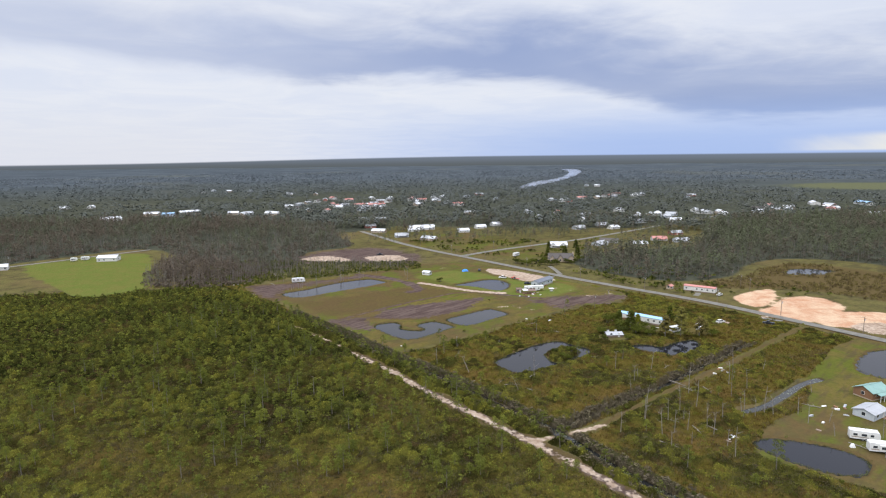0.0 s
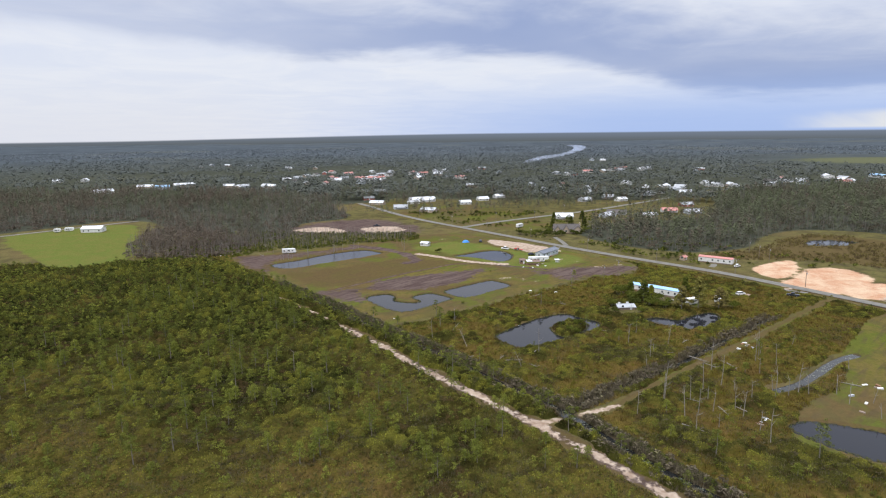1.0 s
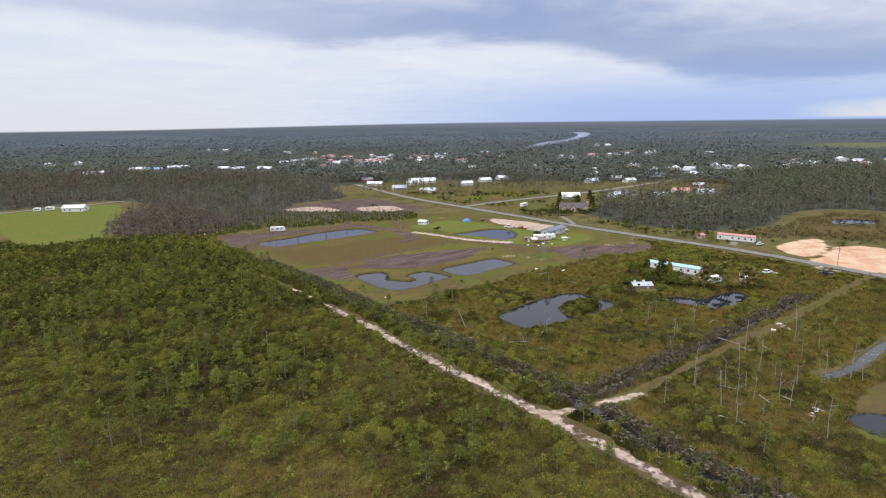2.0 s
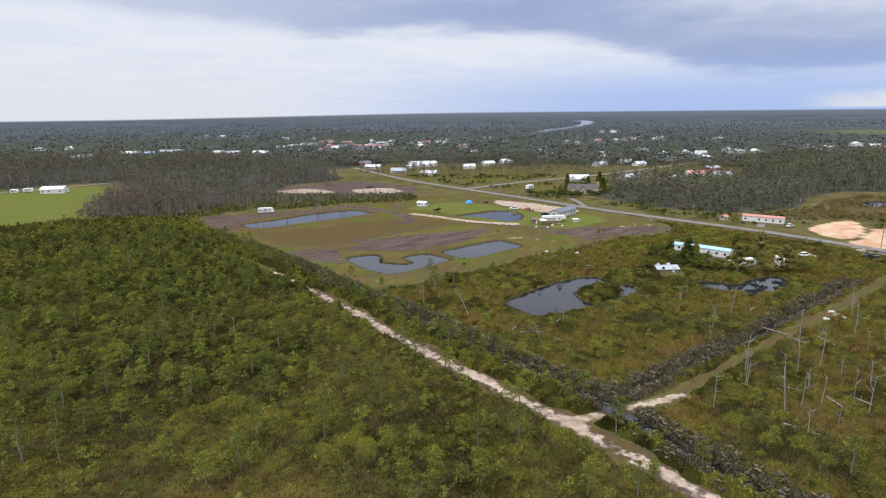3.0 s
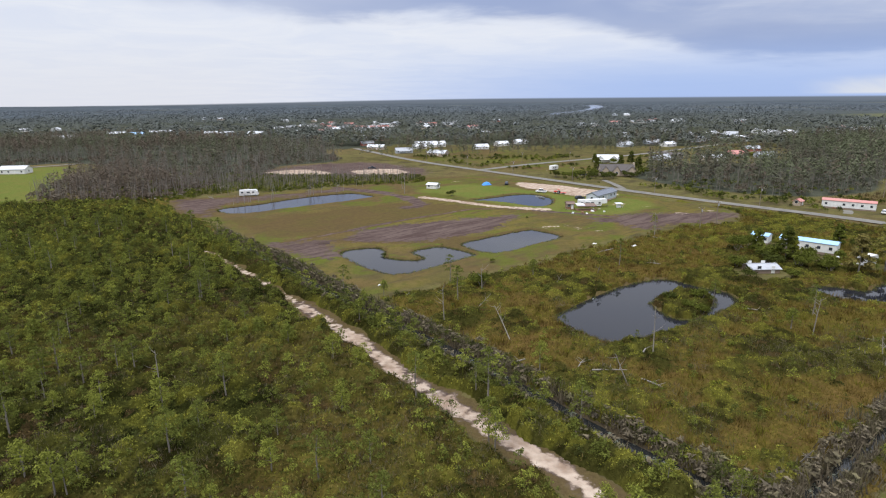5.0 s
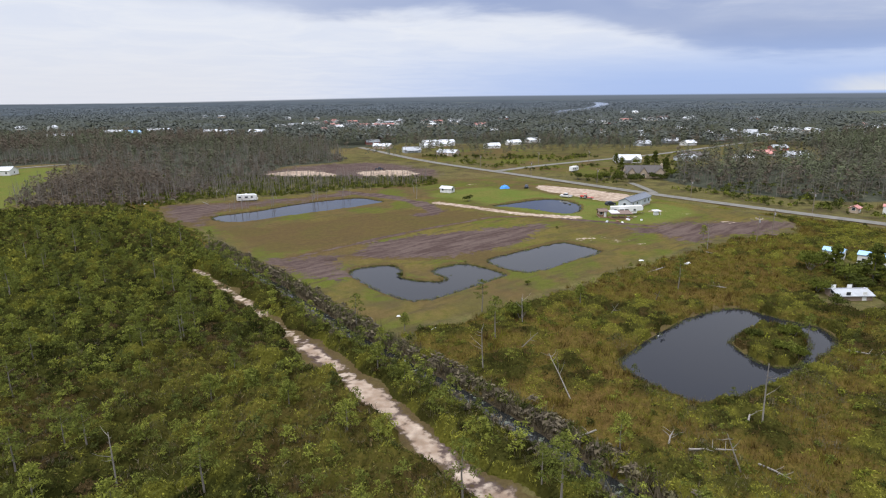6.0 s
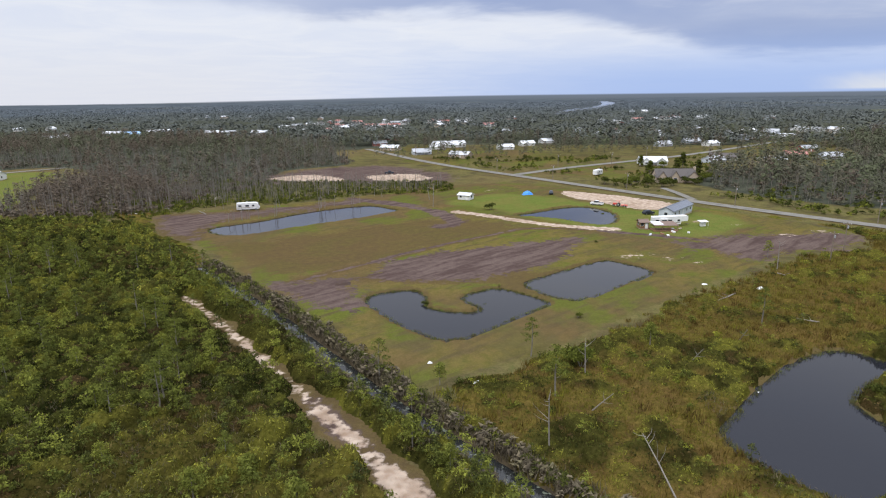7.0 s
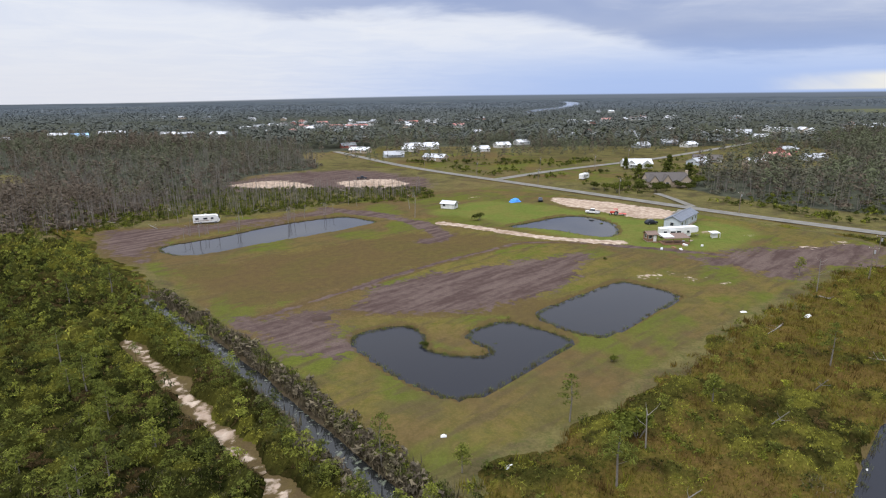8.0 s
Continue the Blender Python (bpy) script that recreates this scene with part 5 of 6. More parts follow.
for k, (x, y) in enumerate(places):
    q = np.array([x]), np.array([y])
    h, _, _, e, cv, _ = wild(*q)
    z = float(ground_height(*q)[0]) + (0.55 * float(h[0] * e[0]) if cv[0] else 0.0)
    m = pose(x, y, z - 0.05, 0, 0, r.random() * 360)
    if k < 3:
        logs[k].matrix_basis = m
    else:
        copy_thing(logs[k % 3], m)


def shrub_thing(seed, label, tint):
    r = np.random.default_rng(seed)
    t = thing("shrub", Matrix(), label, "shrub")
    b = Build()
    for k in range(5):
        a = k * 1.3
        b.tube((0, 0, -0.1), (math.cos(a) * 0.7, math.sin(a) * 0.7, 1.3), 0.05, 0.02, 5)
    part("stem", b, M_TRUNK, t)
    q = np.concatenate([leaf_cloud(70, (r.normal() * 0.7, r.normal() * 0.7, 1.0 + 0.6 * r.random()), (1.0, 1.0, 0.9), 0.2, r) for k in range(5)])
    part("crown", as_mesh("crown", q, M_BUSH, tint), None, t)
    return t


shrubs = [shrub_thing(620, "rounded dense green bush in rough grass", 0.55), shrub_thing(621, "dark evergreen bush beside the pond", 0.2)]
for k, (x, y, s, j) in enumerate(((4, 310, 1.7, 0), (-24.5, 343.5, 0.55, 1), (-4, 455, 1.3, 1), (8, 334, 0.5, 0), (84, 512, 2.0, 1), (90, 515, 1.6, 1), (74, 520, 1.8, 0), (66, 512, 2.0, 0), (62, 518, 1.7, 0), (102, 517, 1.5, 1), (84, 535, 1.6, 1),
                                  (-11, 344, 0.3, 0), (110, 590, 1.8, 0), (48, 420, 0.5, 0), (26, 398, 0.35, 1), (52, 292, 1.1, 0), (55, 300, 1.2, 0), (48, 300, 1.0, 1), (50, 295, 0.9, 0), (92, 326, 2.2, 0), (86, 330, 1.8, 1), (98, 322, 1.6, 0), (40, 448, 0.4, 0), (88, 336, 2.0, 0), (94, 340, 1.9, 1), (99, 335, 1.7, 0), (84, 345, 2.1, 0), (90, 350, 1.8, 0), (103, 330, 1.3, 0), (76, 328, 1.5, 0), (75, 319, 1.2, 1), (118, 338, 1.6, 0), (120, 345, 1.9, 1), (110, 336, 1.2, 0), (86, 318, 1.1, 0), (128, 322, 1.6, 0), (99, 522, 1.7, 1), (90, 522, 1.5, 0), (106, 523, 1.6, 1), (82, 526, 1.9, 0), (112, 530, 2.2, 0), (78, 516, 2.0, 1), (70, 518, 1.9, 0), (58, 523, 1.8, 1))):
    z = float(ground_height(np.array([x]), np.array([y]))[0])
    o = shrubs[j] if k < 2 else copy_thing(shrubs[j], Matrix())
    o.matrix_basis = pose(x, y, z - 0.05, 0, 0, k * 67) @ Matrix.Diagonal((s, s, s, 1))


def broad_tree(x, y, h, label, mat, tint, seed):
    r = np.random.default_rng(seed)
    z = float(ground_height(np.array([x]), np.array([y]))[0])
    t = thing("tree", pose(x, y, z), label, "tree")
    b = Build().tube((0, 0, -0.3), (0.1, 0, h * 0.5), 0.22, 0.14, 8).tube((0.1, 0, h * 0.5), (0, 0.1, h * 0.95), 0.14, 0.04, 7)
    for k in range(8):
        a, f = k * 2.4, 0.3 + 0.08 * k
        b.tube((0.05, 0, h * f), (math.cos(a) * h * 0.2, math.sin(a) * h * 0.2, h * (f + 0.12)), 0.07, 0.025, 5)
    part("trunk", b, M_TRUNK, t)
    q = []
    for k in range(17):
        a, f = k * 2.4 + r.random(), 0.16 + 0.82 * k / 16
        d = h * 0.24 * (1.15 - f)
        q.append(leaf_cloud(60, (math.cos(a) * d, math.sin(a) * d, h * f), (h * 0.11, h * 0.11, h * 0.08), 0.42, r))
    part("crown", as_mesh("crown", np.concatenate(q), mat, tint), None, t)


for k, (x, y, h, lab, mat, tn) in enumerate(((113, 322.5, 14, "tall rusty-leaved cypress by the dark pond", M_BROWN, 0.9), (105, 321, 10.5, "rusty brown cypress beside the blue-roofed home", M_BROWN, 0.7), (92, 333, 10, "dark green tree before the blue-roofed home", M_BUSH, 0.3),
                                             (121, 320, 10, "brown-leaved cypress on the pond bank", M_BROWN, 0.6), (126, 325, 7, "thin brown-leaved tree near the parked camper", M_BROWN, 0.8), (98, 340, 6, "yellow-green tree beside the home", M_BUSH, 0.9), (89, 343, 7.5, "leafy green tree before the blue-roofed home", M_BUSH, 0.55), (119, 352, 7, "green tree behind the white mobile home", M_BUSH, 0.45), (113, 543, 9.5, "dark green tree beside the brick house", M_BUSH, 0.25), (103, 547, 10, "dark green tree behind the brick house", M_BUSH, 0.3), (88, 546, 9, "green tree behind the brick house", M_BUSH, 0.4), (122, 590, 9, "dark green tree beside the white house", M_BUSH, 0.25), (98, 596, 7, "small green tree before the white house", M_BUSH, 0.4))):
    broad_tree(x, y, h, lab, mat, tn, 640 + k)


# ---------------------------------------------------------------- houses, trailers and vehicles
def lift(x, y):
    return float(ground_height(np.array([float(x)]), np.array([float(y)]))[0])


def add_window(parent, x, y, z, w, h, face, pane=None):
    """A framed window on a wall; face: 'x' or 'y' and its sign."""
    axis, s = face
    f, q = Build(), Build()
    if axis == "y":
        f.box(x - w / 2 - 0.08, x + w / 2 + 0.08, min(y, y + s * 0.06), max(y, y + s * 0.06), z - 0.08, z + h + 0.08)
        q.box(x - w / 2, x + w / 2, min(y + s * 0.03, y + s * 0.075), max(y + s * 0.03, y + s * 0.075), z, z + h)
    else:
        f.box(min(x, x + s * 0.06), max(x, x + s * 0.06), y - w / 2 - 0.08, y + w / 2 + 0.08, z - 0.08, z + h + 0.08)
        q.box(min(x + s * 0.03, x + s * 0.075), max(x + s * 0.03, x + s * 0.075), y - w / 2, y + w / 2, z, z + h)
    o = part("window", f, M_TRIM, parent)
    part("pane", q, pane or M_GLASS, o, "dark glass pane")


def house(x, y, turn, L, W, H, peak, wall, roof, label, category="house", name="house", floor_z=0.4, porch=0.0, chimney=False, wings=(), group=""):
    """A gabled house along its own x, with windows, door, plinth, and optional porch, chimney and cross gables."""
    t = thing(name, pose(x, y, lift(x, y), 0, 0, turn), label, category, group)
    a, b = L / 2, W / 2
    part("wall", Build().gable(-a, a, -b, b, floor_z, floor_z + H, floor_z + H + peak), wall, t)
    part("plinth", Build().box(-a + 0.05, a - 0.05, -b + 0.05, b - 0.05, -0.5, floor_z), M_TANWALL, t)
    z0, z1, o = floor_z + H - 0.12, floor_z + H + peak + 0.05, 0.4
    k = (z1 - z0) / b * o
    for s in (-1, 1):
        part("roof_slope", Build().slope(-a - o, a + o, s * (b + o), z0 - k, 0, z1, 0.14), roof, t)
    part("ridge_cap", Build().box(-a - o, a + o, -0.16, 0.16, z1 + 0.02, z1 + 0.2), roof, t)
    n = max(2, int(L / 3.4))
    for s in (-1, 1):
        for i in range(n):
            wx = -a + L * (i + 0.5) / n
            if s == -1 and i == n // 2:
                d = part("door", Build().box(wx - 0.5, wx + 0.5, -b - 0.06, -b, floor_z, floor_z + 2.05), M_TRIM, t)
                part("handle", Build().box(wx + 0.34, wx + 0.42, -b - 0.12, -b - 0.06, floor_z + 0.95, floor_z + 1.05), M_RIM, d)
                part("step", Build().box(wx - 0.8, wx + 0.8, -b - 1.0, -b - 0.05, -0.3, floor_z - 0.12), M_BROWNWOOD, t)
            else:
                add_window(t, wx, s * b, floor_z + 0.95, 1.0, 1.1, ("y", s))
        add_window(t, s * a, 0, floor_z + 0.95, 1.1, 1.1, ("x", s))
    if porch:
        part("porch_roof", Build().slope(-a * 0.7, a * 0.7, -b - porch, floor_z + H - 0.75, -b + 0.1, floor_z + H - 0.25, 0.1), roof, t)
        for i in range(4):
            px = -a * 0.65 + a * 1.3 * i / 3
            part("porch_post", Build().box(px - 0.07, px + 0.07, -b - porch + 0.1, -b - porch + 0.24, -0.3, floor_z + H - 0.75), M_TRIM, t)
    if chimney:
        part("chimney", Build().box(a - 0.2, a + 0.9, -0.7, 0.7, -0.3, floor_z + H + peak + 1.0, 0.1), M_TANWALL, t)
    for wx, ww, wl in wings:
        g = Build().gable(-b - wl, 0, -ww / 2, ww / 2, floor_z, floor_z + H, floor_z + H + peak * 0.85)
        quarter = pose(wx, 0, 0, 0, 0, 90)
        w = part("wing", g, wall, t, "", quarter)
        for s in (-1, 1):
            part("wing_roof", Build().slope(-b - wl - 0.4, 0, s * (ww / 2 + 0.35), floor_z + H - 0.25, 0, floor_z + H + peak * 0.85 + 0.06, 0.13), roof, w)
        add_window(w, -b - wl, 0, floor_z + 0.9, 1.4, 1.3, ("x", -1))
    return t


def mobile_home(x, y, turn, L, W, H, wall, roof, label, name="mobile_home", category="mobile home"):
    t = thing(name, pose(x, y, lift(x, y), 0, 0, turn), label, category)
    a, b = L / 2, W / 2
    part("wall", Build().box(-a, a, -b, b, 0.6, 0.6 + H), wall, t)
    part("skirting", Build().box(-a + 0.1, a - 0.1, -b + 0.08, b - 0.08, -0.4, 0.62), M_STRIPE, t)
    for s in (-1, 1):
        part("roof_slope", Build().slope(-a - 0.2, a + 0.2, s * (b + 0.25), 0.55 + H, 0, 1.25 + H, 0.12), roof, t)
    for s in (-1, 1):
        part("gable_end", Build().points([(s * a, -b, 0.6 + H), (s * a, b, 0.6 + H), (s * a, 0, 1.22 + H), (s * (a - 0.1), -b, 0.6 + H), (s * (a - 0.1), b, 0.6 + H), (s * (a - 0.1), 0, 1.22 + H)],
                                         [(0, 1, 2), (5, 4, 3), (0, 3, 4, 1), (1, 4, 5, 2), (2, 5, 3, 0)]), wall, t)
    n = max(3, int(L / 3))
    for s in (-1, 1):
        for i in range(n):
            wx = -a + L * (i + 0.5) / n
            if i == 1:
                part("door", Build().box(wx - 0.45, wx + 0.45, min(s * b, s * (b + 0.05)), max(s * b, s * (b + 0.05)), 0.65, 2.65), M_TRIM, t)
                part("step", Build().box(wx - 0.7, wx + 0.7, min(s * (b + 0.06), s * (b + 1.0)), max(s * (b + 0.06), s * (b + 1.0)), -0.3, 0.5), M_BROWNWOOD, t)
            else:
                add_window(t, wx, s * b, 1.5, 0.9, 0.9, ("y", s))
    return t


def wheel(parent, x, y, r, w, s):
    o = part("wheel", Build().tube((x, y - s * w / 2, r), (x, y + s * w / 2, r), r, r, 12), M_TYRE, parent)
    part("rim", Build().tube((x, y + s * w / 2, r), (x, y + s * (w / 2 + 0.02), r), r * 0.6, r * 0.55, 10), M_RIM, o)


def profile(points, y0, y1, inset=0.0):
    """A side outline in x and z, drawn out across y."""
    n = len(points)
    b = Build()
    pts = [(x, y, z) for y in (y0, y1) for x, z in points]
    if inset:
        cx = sum(p[0] for p in points) / n
        pts = [(x, y * (1 - inset * max(0.0, z - points[0][1])), z) for x, y, z in pts]
    return b.points(pts, [tuple(range(n)), tuple(range(2 * n - 1, n - 1, -1))] + [(i, n + i, n + (i + 1) % n, (i + 1) % n) for i in range(n)])


def camper(x, y, turn, L, label, name="camper_trailer", motor=False, fifth=False, slide=True):
    """A travel trailer or motorhome."""
    t = thing(name, pose(x, y, lift(x, y), 0, 0, turn), label, "camper")
    a, w, h = L / 2, 1.22, 3.1
    if motor:
        pts = [(-a, 0.5), (a - 0.4, 0.5), (a, 0.9), (a, 1.5), (a - 0.55, 2.6), (a - 1.2, h - 0.1), (a - 1.5, h), (-a + 0.15, h), (-a, h - 0.2)]
    elif fifth:
        pts = [(-a, 0.6), (a - 2.6, 0.6), (a - 2.4, 1.6), (a - 0.3, 1.7), (a, 2.2), (a - 0.2, h + 0.3), (a - 0.6, h + 0.4), (-a + 0.2, h + 0.1), (-a, h - 0.1)]
    else:
        pts = [(-a, 0.55), (a - 0.5, 0.55), (a, 1.2), (a, 2.2), (a - 0.4, h), (-a + 0.2, h), (-a, h - 0.3)]
    part("body", profile(pts, -w, w), M_RVWHITE, t)
    for s in (-1, 1):
        part("stripe", Build().box(-a + 0.3, a - 2.8, min(s * w, s * (w + 0.012)), max(s * w, s * (w + 0.012)), 1.05, 1.28), M_STRIPE, t)
        for wx, ww in ((-a + 1.4, 1.1), (-0.3, 1.4), (a * 0.45, 0.9)):
            add_window(t, wx, s * w, 1.6, ww, 0.7, ("y", s))
        for wx in ((-a * 0.45, a * 0.68) if motor else (-0.5, 0.35)):
            wheel(t, wx, s * (w - 0.1), 0.4, 0.26, s)
    part("door", Build().box(0.9, 1.55, -w - 0.02, -w, 0.8, 2.6), M_TRIM, t)
    part("air_conditioner", Build().box(-0.9, 0.1, -0.4, 0.4, h, h + 0.32, 0.08), M_TRIM, t)
    part("roof_vent", Build().box(-a + 1.3, -a + 1.8, -0.25, 0.25, h - 0.03, h + 0.18, 0.05), M_TRIM, t)
    if motor:
        part("windscreen", Build().points([(a + 0.01, -1.05, 1.55), (a + 0.01, 1.05, 1.55), (a - 0.52, 1.0, 2.58), (a - 0.52, -1.0, 2.58)], [(0, 1, 2, 3)]), M_GLASS, t)
    else:
        part("hitch", Build().box(a - 0.4, a + 0.9, -0.08, 0.08, 0.45, 0.6).tube((a + 0.5, 0, -0.1), (a + 0.5, 0, 0.5), 0.06, 0.06), M_STRIPE, t)
    if slide:
        part("slide_out", Build().box(-a + 2.4, -a + 5.0, -w - 0.55, -w - 0.03, 0.95, 2.75, 0.06), M_RVWHITE, t)
        add_window(t, -a + 3.7, -w - 0.55, 1.6, 1.7, 0.75, ("y", -1))
    return t


def car(x, y, turn, paint, label, pickup=False, name="car"):
    t = thing(name, pose(x, y, lift(x, y), 0, 0, turn), label, "vehicle")
    if pickup:
        low = [(-2.7, 0.45), (2.6, 0.45), (2.75, 0.75), (2.65, 1.05), (1.3, 1.15), (-2.7, 1.15)]
        cab = [(-0.75, 1.1), (1.35, 1.1), (0.75, 1.85), (-0.6, 1.88)]
    else:
        low = [(-2.2, 0.4), (2.2, 0.4), (2.35, 0.7), (2.2, 0.95), (1.1, 1.05), (-2.2, 1.1), (-2.3, 0.7)]
        cab = [(-2.05, 1.05), (1.15, 1.02), (0.45, 1.62), (-1.7, 1.66)]
    part("body", profile(low, -0.92, 0.92), paint, t)
    part("glasshouse", profile(cab, -0.84, 0.84, 0.12), M_GLASS, t, "dark tinted glass")
    x0, x1, z = cab[3][0], cab[2][0], cab[3][1]
    part("roof", Build().box(x0 - 0.05, x1 + 0.05, -0.72, 0.72, z - 0.05, z + 0.06, 0.04), paint, t)
    for s in (-1, 1):
        for wx in (-1.5, 1.5):
            wheel(t, wx, s * 0.82, 0.36, 0.24, s)
        part("headlight", Build().box(low[2][0] - 0.12, low[2][0] + 0.01, s * 0.62 - 0.16, s * 0.62 + 0.16, 0.72, 0.86), M_TRIM, t)
    if pickup:
        part("truck_bed", Build().box(-2.6, -0.85, -0.78, 0.78, 1.151, 1.17), M_CARDARK, t)
    return t


# the home by the sand pad
house(65.5, 440.5, 50, 19.5, 5.4, 2.9, 1.1, M_GREYWALL, M_DARKROOF, "grey-blue sided home with a dark metal roof on open grass", "house", "manufactured_home", 0.8)
camper(57.5, 424.0, 4, 12.5, "long white fifth-wheel camper parked before the grey home", "fifth_wheel_camper", False, True)
t = thing("porch_shelter", pose(53.0, 416.4, lift(53.0, 416.4), 0, 0, 4), "brown lean-to porch roof on posts before a camper", "shelter")
part("roof_sheet", Build().slope(-4.2, 4.2, -2.6, 2.0, 2.4, 2.5, 0.1), M_PORCH, t)
part("roof_patch", Build().slope(-4.0, -0.6, -1.6, 2.24, 2.2, 2.59, 0.05), M_WHITEROOF, t, "pale metal roof patch")
for i in range(4):
    part("post", Build().box(-4 + i * 2.6, -3.86 + i * 2.6, -2.4, -2.26, -0.3, 2.04), M_BROWNWOOD, t)
part("deck", Build().box(-4.1, 4.1, -2.5, 2.3, -0.2, 0.28), M_BROWNWOOD, t)
house(46.8, 419.5, 4, 3.0, 3.4, 2.3, 0.5, M_BROWNWOOD, M_PORCH, "small brown timber cabin beside the porch shelter", "shed", "cabin", 0.2)
t = thing("well_house", pose(68.5, 422, lift(68.5, 422), 0, 0, 10), "small white well house with a flat pale roof", "shed")
part("body", Build().box(-0.8, 0.8, -0.7, 0.7, -0.2, 1.5), M_WHITE, t)
part("roof", Build().slope(-1.5, 1.5, -1.2, 1.55, 1.2, 1.75, 0.1), M_WHITEROOF, t)
for i in (-1, 1):
    part("post", Build().box(i * 1.35 - 0.05, i * 1.35 + 0.05, -1.1, -1.0, -0.3, 1.55), M_TRIM, t)
car(41, 464, 150, M_RVWHITE, "white pickup truck parked by the sand pad", True, "pickup_truck")
car(56, 443, 20, M_CARDARK, "dark grey car parked beside the home")
car(26, 492, 80, M_CARDARK, "dark car parked at the end of the sand pad")
car(-59, 571, 10, M_CARDARK, "dark pickup truck on a pale sand pad", True, "pickup_truck")
t = thing("tractor", pose(48.5, 461, lift(48.5, 461), 0, 0, 155), "red tractor with a trailer beside the sand pad", "tractor")
part("body", Build().box(-0.4, 1.6, -0.38, 0.38, 0.7, 1.4, 0.1), M_CARRED, t)
part("seat", Build().box(-0.9, -0.4, -0.3, 0.3, 1.0, 1.45, 0.06), M_CARDARK, t)
part("canopy", Build().box(-1.2, 0.3, -0.6, 0.6, 2.2, 2.3).tube((-1.0, 0.5, 1.0), (-1.0, 0.5, 2.2), 0.04, 0.04).tube((-1.0, -0.5, 1.0), (-1.0, -0.5, 2.2), 0.04, 0.04), M_CARRED, t)
for s in (-1, 1):
    wheel(t, -0.7, s * 0.7, 0.72, 0.4, s), wheel(t, 1.3, s * 0.6, 0.42, 0.26, s)
part("trailer_bed", Build().box(-4.4, -1.7, -0.8, 0.8, 0.55, 0.75), M_CARRED, t)
wheel(t, -3.2, -0.8, 0.4, 0.2, -1), wheel(t, -3.2, 0.8, 0.4, 0.2, 1)

house(-14, 480, -28, 5.8, 4.2, 2.2, 0.6, M_WHITE, M_WHITEROOF, "small white metal storage shed on mown grass", "shed", "storage_shed", 0.1)
camper(-105, 458, 14, 9.2, "old white motorhome parked beside the long pond", "motorhome", True, False, False)
camper(62.5, 558, 50, 7.5, "white travel trailer parked on a grass plot", "travel_trailer", slide=False)


def lump(name, x, y, turn, sx, sy, sz, mat, label, category, seed):
    """A sagging heap or sheet: a low domed grid with folds."""
    r = np.random.default_rng(seed)
    n = 7
    b = Build()
    pts = [((i / (n - 1) - 0.5) * sx, (j / (n - 1) - 0.5) * sy, sz * max(0, math.sin(math.pi * i / (n - 1)) * math.sin(math.pi * j / (n - 1))) ** 0.5 * (0.75 + 0.4 * r.random()) - 0.05) for j in range(n) for i in range(n)]
    b.points(pts, [(j * n + i, j * n + i + 1, (j + 1) * n + i + 1, (j + 1) * n + i) for j in range(n - 1) for i in range(n - 1)])
    t = new(name, b.mesh(name, mat))
    t.matrix_basis = pose(x, y, lift(x, y), 0, 0, turn)
    return tagged(t, label, category)


lump("tarpaulin", 15, 492, 20, 5.2, 3.2, 1.6, M_TARP, "bright blue tarpaulin over a heap on grass", "tarpaulin", 1)
lump("tarpaulin", 113, 198, 30, 2.2, 1.4, 0.5, M_TARP, "blue tarpaulin at the pond's edge", "tarpaulin", 2)
lump("earth_mound", -46, 357, 10, 4.0, 2.2, 0.7, M_EARTH, "low heap of brown earth and roots", "earth heap", 3)
lump("debris_sheet", -14, 304.5, 15, 2.3, 1.2, 0.5, M_RVWHITE, "white crumpled metal sheet lying in scrub", "debris", 4)
lump("debris_sheet", 55, 353, 40, 2.6, 1.2, 0.5, M_RVWHITE, "white metal sheet lying in rough grass", "debris", 5)
lump("debris_sheet", 30.5, 303, 70, 1.3, 0.8, 0.4, M_RVWHITE, "small pale debris at the pond's edge", "debris", 6)
lump("debris_sheet", -22, 312, 0, 0.9, 0.6, 0.4, M_RVWHITE, "small white debris on mown grass", "debris", 7)
lump("debris_sheet", 43, 356, 0, 1.5, 0.7, 0.3, M_RVWHITE, "white debris at the field's edge", "debris", 8)
lump("debris_sheet", 70, 252, 30, 1.3, 0.8, 0.4, M_RVWHITE, "white debris beside the dead brush", "debris", 9)
lump("debris_sheet", 94, 246, 30, 1.0, 0.7, 0.3, M_RVWHITE, "small white debris in rough ground", "debris", 10)
r = np.random.default_rng(700)
for cx, cy, n, spread in ((86, 218, 9, 2.6), (113, 276, 8, 3.0), (136, 236, 8, 4.0), (54, 414, 9, 3.5), (104, 334, 10, 5.0), (-150, 452, 5, 5.0), (122, 226, 3, 5.0)):
    for k in range(n):
        x, y = cx + r.normal() * spread, cy + r.normal() * spread * 0.7
        if pond_depth(np.array([x]), np.array([y]))[0] < 0.8:
            continue
        b = Build().box(-0.6 - r.random() * 0.6, 0.6, -0.35, 0.35, -0.1, 0.15 + 0.35 * r.random(), 0.05)
        o = new("debris_board", b.mesh("debris_board", (M_RVWHITE, M_STRIPE, M_GREYROOF, M_BROWNWOOD)[k % 4]))
        o.matrix_basis = pose(x, y, lift(x, y), r.normal() * 8, r.normal() * 8, r.random() * 360)
        tagged(o, "broken building board lying on the ground", "debris", "storm debris")

# blue-roofed homestead
mobile_home(106.5, 346.5, -43, 15.5, 4.4, 2.7, M_WHITE, M_BLUEROOF, "long white mobile home with a blue tarp roof")
mobile_home(97, 356.5, -43, 5.0, 4.0, 2.3, M_WHITE, M_BLUEROOF, "short white annex with a blue tarp roof")
